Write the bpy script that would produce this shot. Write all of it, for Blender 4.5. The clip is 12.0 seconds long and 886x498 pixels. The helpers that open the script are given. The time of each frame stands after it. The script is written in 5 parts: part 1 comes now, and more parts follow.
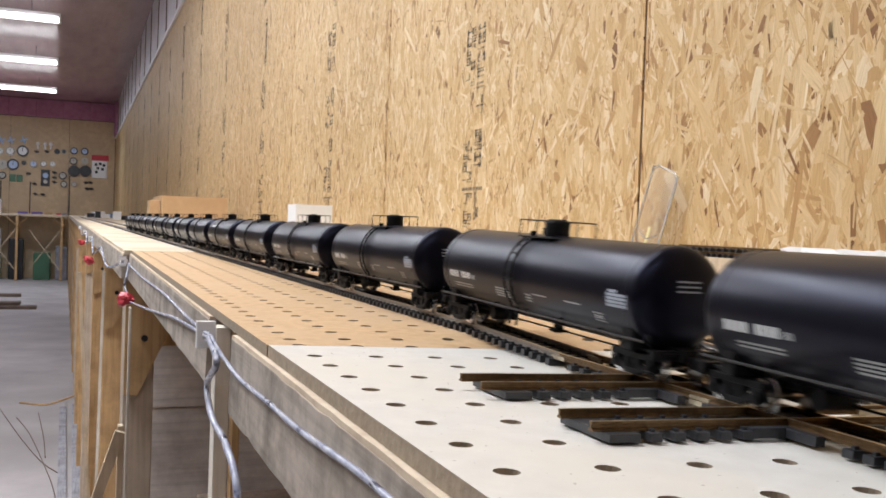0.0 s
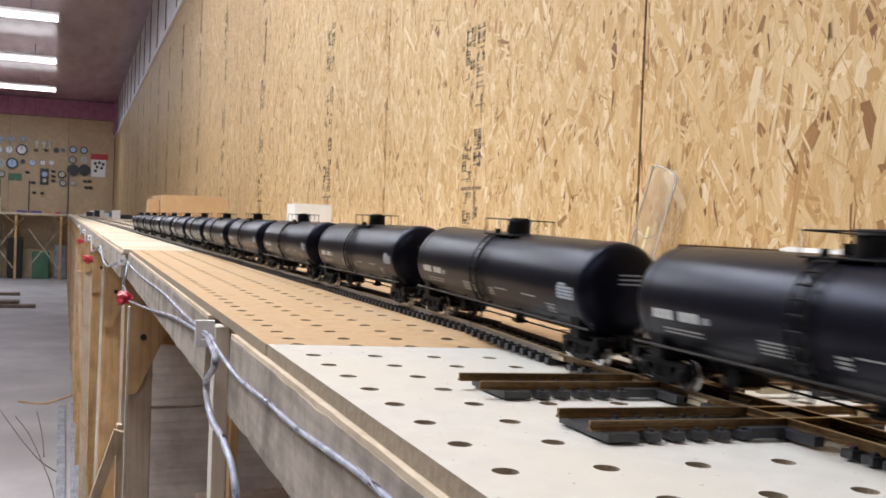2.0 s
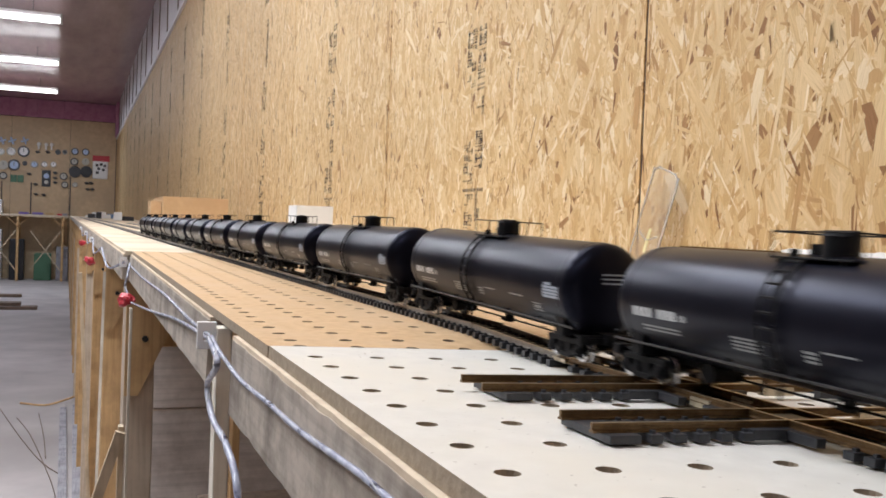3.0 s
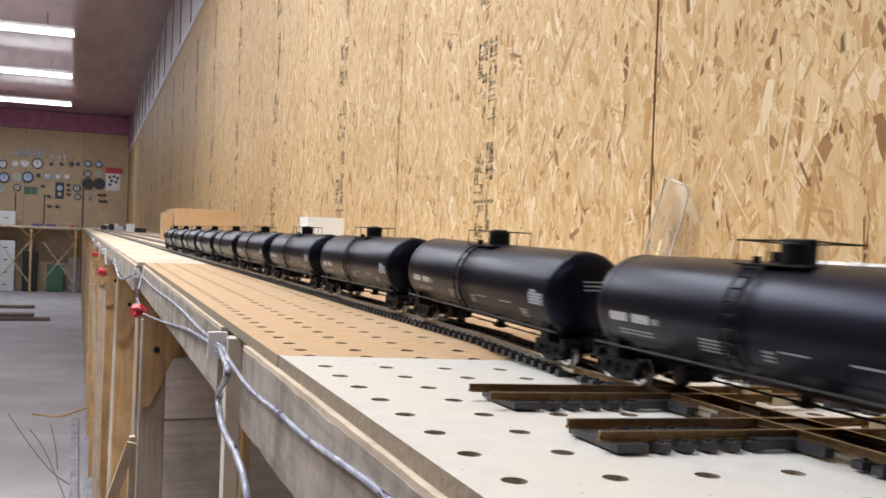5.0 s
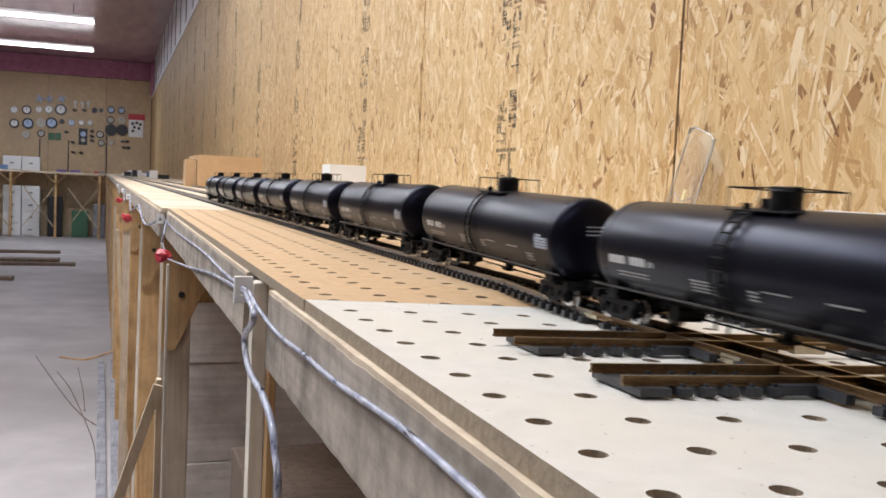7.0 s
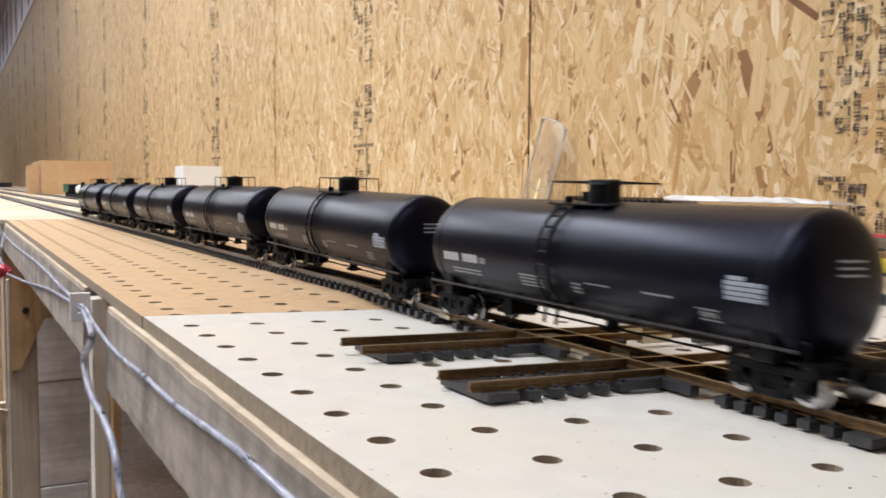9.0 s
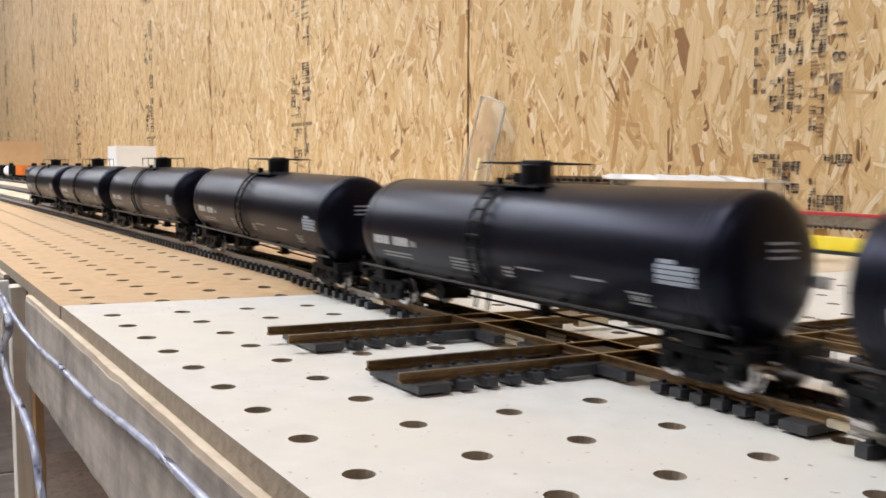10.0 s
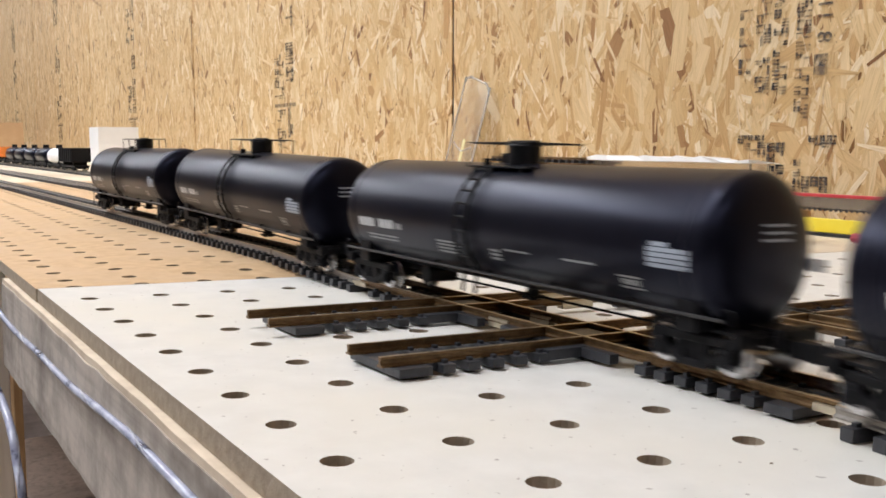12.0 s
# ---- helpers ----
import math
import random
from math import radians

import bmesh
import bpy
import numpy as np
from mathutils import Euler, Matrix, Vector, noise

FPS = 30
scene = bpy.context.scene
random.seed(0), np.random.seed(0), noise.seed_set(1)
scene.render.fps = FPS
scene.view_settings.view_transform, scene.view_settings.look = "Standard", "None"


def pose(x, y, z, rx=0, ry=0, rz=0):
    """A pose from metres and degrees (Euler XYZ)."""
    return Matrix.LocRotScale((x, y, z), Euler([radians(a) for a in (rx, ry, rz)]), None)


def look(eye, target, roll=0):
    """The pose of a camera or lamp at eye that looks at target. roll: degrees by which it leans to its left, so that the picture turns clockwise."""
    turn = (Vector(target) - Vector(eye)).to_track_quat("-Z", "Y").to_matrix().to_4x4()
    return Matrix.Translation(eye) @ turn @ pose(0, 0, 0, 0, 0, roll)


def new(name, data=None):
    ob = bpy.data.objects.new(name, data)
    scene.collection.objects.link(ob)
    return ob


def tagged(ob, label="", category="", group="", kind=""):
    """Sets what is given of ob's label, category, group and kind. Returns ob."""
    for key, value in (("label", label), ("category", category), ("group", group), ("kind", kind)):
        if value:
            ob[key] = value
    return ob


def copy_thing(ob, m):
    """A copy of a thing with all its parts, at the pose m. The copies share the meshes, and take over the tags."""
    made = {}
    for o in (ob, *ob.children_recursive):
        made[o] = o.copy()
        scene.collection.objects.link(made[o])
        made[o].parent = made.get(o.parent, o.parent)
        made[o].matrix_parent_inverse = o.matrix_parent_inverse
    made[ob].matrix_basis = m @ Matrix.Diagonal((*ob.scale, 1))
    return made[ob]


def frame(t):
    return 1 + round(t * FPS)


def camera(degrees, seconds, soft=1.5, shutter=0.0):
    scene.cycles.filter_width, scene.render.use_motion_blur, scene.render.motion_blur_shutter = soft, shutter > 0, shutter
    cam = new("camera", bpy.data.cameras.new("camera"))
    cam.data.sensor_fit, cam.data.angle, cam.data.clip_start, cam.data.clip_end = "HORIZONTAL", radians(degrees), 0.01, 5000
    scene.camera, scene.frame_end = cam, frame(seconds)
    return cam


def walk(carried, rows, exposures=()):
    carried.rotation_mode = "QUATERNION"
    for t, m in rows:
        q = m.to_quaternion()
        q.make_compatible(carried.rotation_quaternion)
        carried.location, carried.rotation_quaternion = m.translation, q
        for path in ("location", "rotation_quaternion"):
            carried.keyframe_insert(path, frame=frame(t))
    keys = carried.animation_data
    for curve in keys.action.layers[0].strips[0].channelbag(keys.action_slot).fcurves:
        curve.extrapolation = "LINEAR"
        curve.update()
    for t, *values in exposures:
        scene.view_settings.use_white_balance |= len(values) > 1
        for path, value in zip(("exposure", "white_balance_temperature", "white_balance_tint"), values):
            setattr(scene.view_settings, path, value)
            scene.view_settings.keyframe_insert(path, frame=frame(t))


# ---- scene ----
cam = camera(50.6, 12.0, soft=1.7, shutter=0.55)
PATH = [
    (0, (-0.088, -0.361, 0.0526), (0.638, 1.502, 0.005), 2.1),
    (1, (-0.088, -0.361, 0.0526), (0.64, 1.502, 0.004), 2.2),
    (2, (-0.088, -0.361, 0.0526), (0.64, 1.502, 0.004), 2.2),
    (2.5, (-0.088, -0.361, 0.0526), (0.638, 1.502, 0.006), 2.2),
    (4.5, (-0.089, -0.362, 0.0526), (0.629, 1.505, 0.018), 2.3),
    (5, (-0.088, -0.363, 0.052), (0.614, 1.51, 0.031), 2.2),
    (5.5, (-0.089, -0.364, 0.052), (0.621, 1.504, -0.024), 2.3),
    (6, (-0.089, -0.363, 0.052), (0.656, 1.491, -0.044), 2.5),
    (6.5, (-0.09, -0.368, 0.052), (0.594, 1.507, -0.076), 2.6),
    (6.7, (-0.09, -0.366, 0.051), (0.571, 1.517, -0.074), 2.6),
    (8.3, (-0.089, -0.362, 0.051), (0.688, 1.471, -0.144), 2.4),
    (8.5, (-0.085, -0.358, 0.052), (0.746, 1.452, -0.126), 1.8),
    (9, (-0.079, -0.357, 0.054), (0.845, 1.412, -0.083), 0.4),
    (9.5, (-0.073, -0.353, 0.055), (0.91, 1.381, -0.114), 0.3),
    (10, (-0.071, -0.35, 0.055), (0.958, 1.356, -0.127), 0.1),
    (10.5, (-0.071, -0.35, 0.0547), (0.963, 1.352, -0.131), 0.2),
    (11, (-0.07, -0.349, 0.0547), (0.972, 1.346, -0.155), 0.1),
    (11.5, (-0.068, -0.346, 0.0546), (0.986, 1.339, -0.168), 0.0),
    (12, (-0.068, -0.347, 0.0546), (0.985, 1.339, -0.166), 0.1),
]
walk(cam, [(t, look(eye, target, roll)) for t, eye, target, roll in PATH])

# ---------------------------------------------------------------- light
world = bpy.data.worlds.new("world")
world.use_nodes = True
world.node_tree.nodes["Background"].inputs[0].default_value = (0.5, 0.5, 0.55, 1)
world.node_tree.nodes["Background"].inputs[1].default_value = 0.05
scene.world = world
scene.view_settings.exposure = 0.0
# Three far lights hang in view; the last, behind the camera, is added fill.
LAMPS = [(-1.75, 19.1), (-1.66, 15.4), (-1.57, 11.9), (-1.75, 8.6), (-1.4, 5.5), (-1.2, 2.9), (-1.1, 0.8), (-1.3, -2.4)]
LAMP_Z = 2.36
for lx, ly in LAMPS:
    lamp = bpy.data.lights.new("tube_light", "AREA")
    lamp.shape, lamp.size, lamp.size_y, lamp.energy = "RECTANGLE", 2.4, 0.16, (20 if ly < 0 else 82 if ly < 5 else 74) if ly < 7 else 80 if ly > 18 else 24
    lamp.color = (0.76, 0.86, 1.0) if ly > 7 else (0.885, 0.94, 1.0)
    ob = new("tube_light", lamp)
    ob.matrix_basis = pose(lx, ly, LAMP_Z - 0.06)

FLOOR, CEIL, WALL, FAR, WEST, SOUTH = -1.45, 2.6, 0.672, 22.7, -6.0, -10.0
TILT = Matrix.Rotation(math.atan(0.03), 4, "Y")      # the near sheet leans a little towards the wall
LEVEL = Matrix.Identity(4)                            # the boards beyond it lie level


def bp(x, y, z=0.0, rx=0, ry=0, rz=0):
    return TILT @ pose(x, y, z, rx, ry, rz)


# ---------------------------------------------------------------- materials
def material(name, colour, rough=0.6, metal=0.0):
    m = bpy.data.materials.new(name)
    m.use_nodes = True
    b = m.node_tree.nodes["Principled BSDF"]
    b.inputs["Base Color"].default_value = (*colour, 1)
    b.inputs["Roughness"].default_value = rough
    b.inputs["Metallic"].default_value = metal
    return m, m.node_tree.nodes, m.node_tree.links, b


def ramp(n, stops, interp="LINEAR"):
    r = n.new("ShaderNodeValToRGB")
    r.color_ramp.interpolation = interp
    el = r.color_ramp.elements
    while len(el) < len(stops):
        el.new(0.5)
    for e, (p, c) in zip(el, stops):
        e.position, e.color = p, (*c, 1)
    return r


def mix(n, l, a, b, fac, mode="MIX"):
    m = n.new("ShaderNodeMix")
    m.data_type, m.blend_type = "RGBA", mode
    for sock, v in ((m.inputs[0], fac), (m.inputs[6], a), (m.inputs[7], b)):
        if hasattr(v, "links"):
            l.new(v, sock)
        elif isinstance(v, tuple):
            sock.default_value = (*v, 1)
        else:
            sock.default_value = v
    return m.outputs[2]


def coords(n, l, scale, rot=(0, 0, 0), space="Position"):
    if space == "Position":
        src = n.new("ShaderNodeNewGeometry").outputs["Position"]
    else:
        src = n.new("ShaderNodeTexCoord").outputs["Object"]
    m = n.new("ShaderNodeMapping")
    m.vector_type = "POINT"
    l.new(src, m.inputs[0])
    m.inputs["Rotation"].default_value = rot
    m.inputs["Scale"].default_value = scale
    return m.outputs[0]


def tex_noise(n, l, vec, scale, detail=4, rough=0.55, distort=0.0):
    t = n.new("ShaderNodeTexNoise")
    l.new(vec, t.inputs["Vector"])
    t.inputs["Scale"].default_value = scale
    t.inputs["Detail"].default_value = detail
    t.inputs["Roughness"].default_value = rough
    t.inputs["Distortion"].default_value = distort
    return t.outputs["Fac"]


def add_bump(n, l, b, height, strength, dist):
    u = n.new("ShaderNodeBump")
    u.inputs["Strength"].default_value = strength
    u.inputs["Distance"].default_value = dist
    l.new(height, u.inputs["Height"])
    l.new(u.outputs[0], b.inputs["Normal"])


def speckled(name, c1, c2, scale, rough=0.6, metal=0.0, bump=0.2, dist=0.001, grain=None, space="Object", stain=None):
    """A surface of two colours mixed by noise, with fine relief; grain stretches the noise along one axis."""
    m, n, l, b = material(name, c1, rough, metal)
    v = coords(n, l, grain or (1, 1, 1), space=space)
    f = tex_noise(n, l, v, scale)
    r = ramp(n, [(0.3, c1), (0.7, c2)])
    l.new(f, r.inputs[0])
    out = r.outputs[0]
    if stain:
        g = tex_noise(n, l, coords(n, l, (1, 1, 1), space=space), scale * 0.13, 3)
        g2 = ramp(n, [(0.42, (0, 0, 0)), (0.68, (1, 1, 1))])
        l.new(g, g2.inputs[0])
        out = mix(n, l, out, stain, g2.outputs[0])
    l.new(out, b.inputs["Base Color"])
    add_bump(n, l, b, f, bump, dist)
    return m


def osb_material(name, light=1.0):
    """Oriented strand board: several layers of long flakes, each with its own tone and grain."""
    m, n, l, b = material(name, (0.6, 0.42, 0.2), 0.6)
    b.inputs["Specular IOR Level"].default_value = 0.34
    geo = n.new("ShaderNodeNewGeometry").outputs["Position"]
    info = n.new("ShaderNodeObjectInfo").outputs["Random"]
    off = n.new("ShaderNodeVectorMath")
    off.operation = "SCALE"
    off.inputs[0].default_value = (0.0, 3.0, 7.0)
    l.new(info, off.inputs["Scale"])
    base = n.new("ShaderNodeVectorMath")
    sxyz = n.new("ShaderNodeSeparateXYZ")
    l.new(geo, sxyz.inputs[0])
    sxy = n.new("ShaderNodeMath")
    l.new(sxyz.outputs[0], sxy.inputs[0])
    l.new(sxyz.outputs[1], sxy.inputs[1])
    flat = n.new("ShaderNodeCombineXYZ")
    l.new(sxy.outputs[0], flat.inputs[1])
    l.new(sxyz.outputs[2], flat.inputs[2])
    l.new(flat.outputs[0], base.inputs[0])
    l.new(off.outputs[0], base.inputs[1])
    warp = n.new("ShaderNodeTexNoise")
    warp.inputs["Scale"].default_value = 9
    warp.inputs["Detail"].default_value = 1
    l.new(base.outputs[0], warp.inputs["Vector"])
    wv = n.new("ShaderNodeVectorMath")
    wv.operation = "MULTIPLY_ADD"
    l.new(warp.outputs["Color"], wv.inputs[0])
    wv.inputs[1].default_value = (0.05, 0.05, 0.05)
    l.new(base.outputs[0], wv.inputs[2])
    cols, hts = [], []
    tones = [(0.0, (0.20, 0.095, 0.03)), (0.05, (0.36, 0.19, 0.07)), (0.16, (0.56, 0.34, 0.145)), (0.45, (0.66, 0.43, 0.20)),
             (0.8, (0.74, 0.52, 0.27)), (1.0, (0.84, 0.65, 0.39))]
    for k, (ang, wid, length) in enumerate([(0.12, 62, 13), (-0.42, 55, 15), (0.75, 70, 17), (-0.1, 95, 20)]):
        mp = n.new("ShaderNodeMapping")
        l.new(wv.outputs[0], mp.inputs[0])
        mp.inputs["Location"].default_value = (0.3 * k, 1.7 * k, 0.9 * k)
        mp.inputs["Rotation"].default_value = (ang, 0, 0)
        mp2 = n.new("ShaderNodeVectorMath")
        mp2.operation = "MULTIPLY"
        l.new(mp.outputs[0], mp2.inputs[0])
        mp2.inputs[1].default_value = (1, wid, length)
        vo = n.new("ShaderNodeTexVoronoi")
        vo.inputs["Scale"].default_value = 1
        vo.inputs["Randomness"].default_value = 1
        l.new(mp2.outputs[0], vo.inputs["Vector"])
        sep = n.new("ShaderNodeSeparateColor")
        l.new(vo.outputs["Color"], sep.inputs[0])
        grain = n.new("ShaderNodeVectorMath")
        grain.operation = "MULTIPLY"
        l.new(mp.outputs[0], grain.inputs[0])
        grain.inputs[1].default_value = (1, 420, 16)
        gf = tex_noise(n, l, grain.outputs[0], 1.0, 3)
        sm = n.new("ShaderNodeMath")
        sm.operation = "MULTIPLY_ADD"
        l.new(gf, sm.inputs[0])
        sm.inputs[1].default_value = 0.36
        l.new(sep.outputs[0], sm.inputs[2])
        sb = n.new("ShaderNodeMath")
        sb.operation = "SUBTRACT"
        l.new(sm.outputs[0], sb.inputs[0])
        sb.inputs[1].default_value = 0.18
        rp = ramp(n, tones)
        l.new(sb.outputs[0], rp.inputs[0])
        cols.append(rp.outputs[0])
        hts.append((sep.outputs[1], sb.outputs[0]))
    out, height = cols[0], hts[0][1]
    for k in range(1, 4):
        st = n.new("ShaderNodeMath")
        st.operation = "GREATER_THAN"
        st.inputs[1].default_value = (0.5, 0.62, 0.7)[k - 1]
        l.new(hts[k][0], st.inputs[0])
        out = mix(n, l, out, cols[k], st.outputs[0])
        hm = n.new("ShaderNodeMix")
        l.new(st.outputs[0], hm.inputs[0])
        l.new(height, hm.inputs[2])
        l.new(hts[k][1], hm.inputs[3])
        height = hm.outputs[0]
    big = tex_noise(n, l, base.outputs[0], 1.6, 3)
    rb = ramp(n, [(0.3, (0.88 * light, 0.86 * light, 0.84 * light)), (0.7, (light, light, light))])
    l.new(big, rb.inputs[0])
    out = mix(n, l, out, rb.outputs[0], 1.0, "MULTIPLY")
    l.new(out, b.inputs["Base Color"])
    add_bump(n, l, b, height, 0.35, 0.0015)
    return m


def strand_material(name):
    """One flake of strand board: tone by flake, fine grain along the flake."""
    m, n, l, b = material(name, (0.6, 0.42, 0.2), 0.55)
    b.inputs["Specular IOR Level"].default_value = 0.34
    isl = n.new("ShaderNodeNewGeometry").outputs["Random Per Island"]
    tone = ramp(n, [(0.0, (0.22, 0.10, 0.04)), (0.022, (0.36, 0.19, 0.08)), (0.05, (0.54, 0.33, 0.145)), (0.18, (0.66, 0.44, 0.205)), (0.5, (0.735, 0.53, 0.28)),
                    (0.85, (0.80, 0.615, 0.365)), (1.0, (0.89, 0.75, 0.53))])
    l.new(isl, tone.inputs[0])
    uv = n.new("ShaderNodeUVMap").outputs[0]
    st = n.new("ShaderNodeVectorMath")
    st.operation = "MULTIPLY"
    l.new(uv, st.inputs[0])
    st.inputs[1].default_value = (900, 26, 1)
    f = tex_noise(n, l, st.outputs[0], 1.0, 4, 0.6, 0.3)
    g = ramp(n, [(0.28, (0.70, 0.63, 0.56)), (0.5, (0.95, 0.94, 0.92)), (0.75, (1.08, 1.07, 1.06))])
    l.new(f, g.inputs[0])
    out = mix(n, l, tone.outputs[0], g.outputs[0], 1.0, "MULTIPLY")
    big = tex_noise(n, l, coords(n, l, (1, 1, 1)), 2.2, 3)
    rb = ramp(n, [(0.3, (0.86, 0.83, 0.79)), (0.7, (1, 1, 1))])
    l.new(big, rb.inputs[0])
    out = mix(n, l, out, rb.outputs[0], 1.0, "MULTIPLY")
    l.new(out, b.inputs["Base Color"])
    add_bump(n, l, b, f, 0.25, 0.0006)
    return m


def wood_material(name, c1, c2, rough=0.65, axis=2, blotch=0.6, patch=9):
    """Sawn softwood with long grain along local Z or Y and darker weathered patches."""
    m, n, l, b = material(name, c1, rough)
    v = coords(n, l, (1, 1, 1), space="Object")
    info = n.new("ShaderNodeObjectInfo").outputs["Random"]
    st = n.new("ShaderNodeVectorMath")
    st.operation = "MULTIPLY_ADD"
    l.new(v, st.inputs[0])
    st.inputs[1].default_value = tuple(5 if k == axis else 130 for k in range(3))
    cx = n.new("ShaderNodeCombineXYZ")
    mu = n.new("ShaderNodeMath")
    mu.operation = "MULTIPLY"
    mu.inputs[1].default_value = 40
    l.new(info, mu.inputs[0])
    l.new(mu.outputs[0], cx.inputs[0])
    l.new(cx.outputs[0], st.inputs[2])
    f = tex_noise(n, l, st.outputs[0], 1.0, 5, 0.6, 0.6)
    r = ramp(n, [(0.25, c2), (0.5, c1), (0.8, tuple(min(1, q * 1.18) for q in c1))])
    l.new(f, r.inputs[0])
    g = tex_noise(n, l, v, patch, 5, 0.65)
    g2 = ramp(n, [(0.42, (1, 1, 1)), (0.72, (blotch, blotch * 0.95, blotch * 0.92))])
    l.new(g, g2.inputs[0])
    l.new(mix(n, l, r.outputs[0], g2.outputs[0], 1.0, "MULTIPLY"), b.inputs["Base Color"])
    add_bump(n, l, b, f, 0.25, 0.001)
    return m


def glow(name, colour, strength):
    m, n, l, b = material(name, colour)
    b.inputs["Emission Color"].default_value = (*colour, 1)
    b.inputs["Emission Strength"].default_value = strength
    return m


M_OSB = osb_material("strand_board")
M_OSB_FAR = speckled("strand_board_far", (0.54, 0.39, 0.235), (0.66, 0.49, 0.30), 11, 0.5, stain=(0.52, 0.38, 0.24))
M_STRAND = strand_material("board_flakes")
M_INK, _n, _l, _b = material("stamp_ink", (0.085, 0.072, 0.075), 0.8)
_r = ramp(_n, [(0.36, (0.05, 0.05, 0.05)), (0.58, (0.58, 0.58, 0.58))])
_l.new(tex_noise(_n, _l, coords(_n, _l, (1, 1, 0.6)), 210, 4), _r.inputs[0])
_l.new(_r.outputs[0], _b.inputs["Alpha"])
M_SEAM = speckled("seam_shadow_gap", (0.018, 0.021, 0.040), (0.03, 0.032, 0.05), 60, 0.9)
M_WHITEBOARD = speckled("painted_pegboard", (0.63, 0.605, 0.555), (0.71, 0.685, 0.635), 85, 0.5, bump=0.06, dist=0.0004, stain=(0.69, 0.65, 0.57))
_n, _l = M_WHITEBOARD.node_tree.nodes, M_WHITEBOARD.node_tree.links
_b = _n["Principled BSDF"]
_base = _b.inputs["Base Color"].links[0].from_socket
_r = ramp(_n, [(0.735, (0, 0, 0)), (0.80, (0.55, 0.55, 0.55))])
_l.new(tex_noise(_n, _l, coords(_n, _l, (1, 0.3, 1), rot=(0, 0, 0.5), space="Object"), 95, 5, 0.7), _r.inputs[0])
_s = ramp(_n, [(0.70, (0, 0, 0)), (0.74, (0.7, 0.7, 0.7))])
_l.new(tex_noise(_n, _l, coords(_n, _l, (1, 1, 1), space="Object"), 420, 2, 0.5), _s.inputs[0])
_l.new(mix(_n, _l, mix(_n, _l, _base, (0.44, 0.38, 0.31), _r.outputs[0]), (0.25, 0.2, 0.16), _s.outputs[0]), _b.inputs["Base Color"])
M_BROWNBOARD = speckled("raw_hardboard", (0.48, 0.30, 0.15), (0.61, 0.41, 0.22), 150, 0.62, bump=0.1, dist=0.0004, stain=(0.56, 0.38, 0.22))
M_PALEBOARD = speckled("pale_plywood", (0.68, 0.57, 0.42), (0.76, 0.66, 0.52), 30, 0.6, grain=(6, 1, 1), stain=(0.55, 0.42, 0.28))
M_EDGE = speckled("fibre_edge", (0.30, 0.235, 0.17), (0.40, 0.32, 0.23), 300, 0.85, bump=0.6, dist=0.001)
M_FASCIA = wood_material("weathered_batten", (0.50, 0.43, 0.36), (0.31, 0.255, 0.205), 0.78, axis=1, blotch=0.42, patch=34)
M_FASCIATOP = wood_material("fresh_sawn_edge", (0.72, 0.59, 0.44), (0.58, 0.45, 0.31), 0.75, axis=1, blotch=0.78, patch=60)
M_PINE = wood_material("pine_post", (0.63, 0.40, 0.19), (0.45, 0.25, 0.10))
M_GREYPOST = wood_material("dusty_pine_post", (0.58, 0.47, 0.36), (0.44, 0.345, 0.25), blotch=0.7)
M_PINEPALE = wood_material("pale_lath", (0.66, 0.53, 0.37), (0.52, 0.39, 0.25))
M_PLY = wood_material("plywood_gusset", (0.58, 0.37, 0.18), (0.42, 0.24, 0.10))
M_LATH = wood_material("white_lath", (0.82, 0.76, 0.65), (0.70, 0.62, 0.50))
M_DARKWOOD = wood_material("dark_stained_wood", (0.22, 0.155, 0.115), (0.12, 0.08, 0.055), 0.7)
M_CONCRETE = speckled("concrete_floor", (0.41, 0.375, 0.375), (0.57, 0.525, 0.515), 2.2, 0.75, bump=0.1, stain=(0.30, 0.27, 0.26))
M_CEIL = speckled("ceiling_kraft_foil", (0.33, 0.215, 0.25), (0.43, 0.30, 0.33), 1.6, 0.24, bump=0.55, dist=0.02, grain=(3, 0.6, 1))
M_PINK = speckled("pink_insulation", (0.42, 0.16, 0.27), (0.54, 0.25, 0.38), 9, 0.95, bump=0.6, dist=0.02)
M_WHITEFOIL = speckled("white_insulation_facing", (0.66, 0.64, 0.68), (0.76, 0.74, 0.77), 4, 0.5, bump=0.3, dist=0.01)
# kept dark so the unseen room sides reflect little in the tanks
M_PLAINWALL = speckled("unseen_dark_wall", (0.20, 0.15, 0.10), (0.26, 0.20, 0.14), 6, 0.7)
M_TANK = speckled("satin_black_tank", (0.0048, 0.0047, 0.0080), (0.0070, 0.0068, 0.0110), 160, 0.31, bump=0.04, dist=0.0002)
M_TANK.node_tree.nodes["Principled BSDF"].inputs["Specular IOR Level"].default_value = 0.21
# blue tint stands in for cool ceiling and lamp reflections on the black paint
M_TANK.node_tree.nodes["Principled BSDF"].inputs["Specular Tint"].default_value = (0.58, 0.62, 1.0, 1)
M_BLACK = speckled("black_plastic", (0.006, 0.006, 0.007), (0.011, 0.010, 0.012), 300, 0.55, bump=0.1, dist=0.0002)
M_BLACK.node_tree.nodes["Principled BSDF"].inputs["Specular IOR Level"].default_value = 0.17
M_TIE = speckled("tie_plastic", (0.026, 0.027, 0.032), (0.042, 0.042, 0.048), 500, 0.42, bump=0.3, dist=0.0003)
M_RAIL = speckled("rusty_brown_rail", (0.13, 0.075, 0.032), (0.21, 0.125, 0.055), 420, 0.42, 0.55, bump=0.1, dist=0.0002)
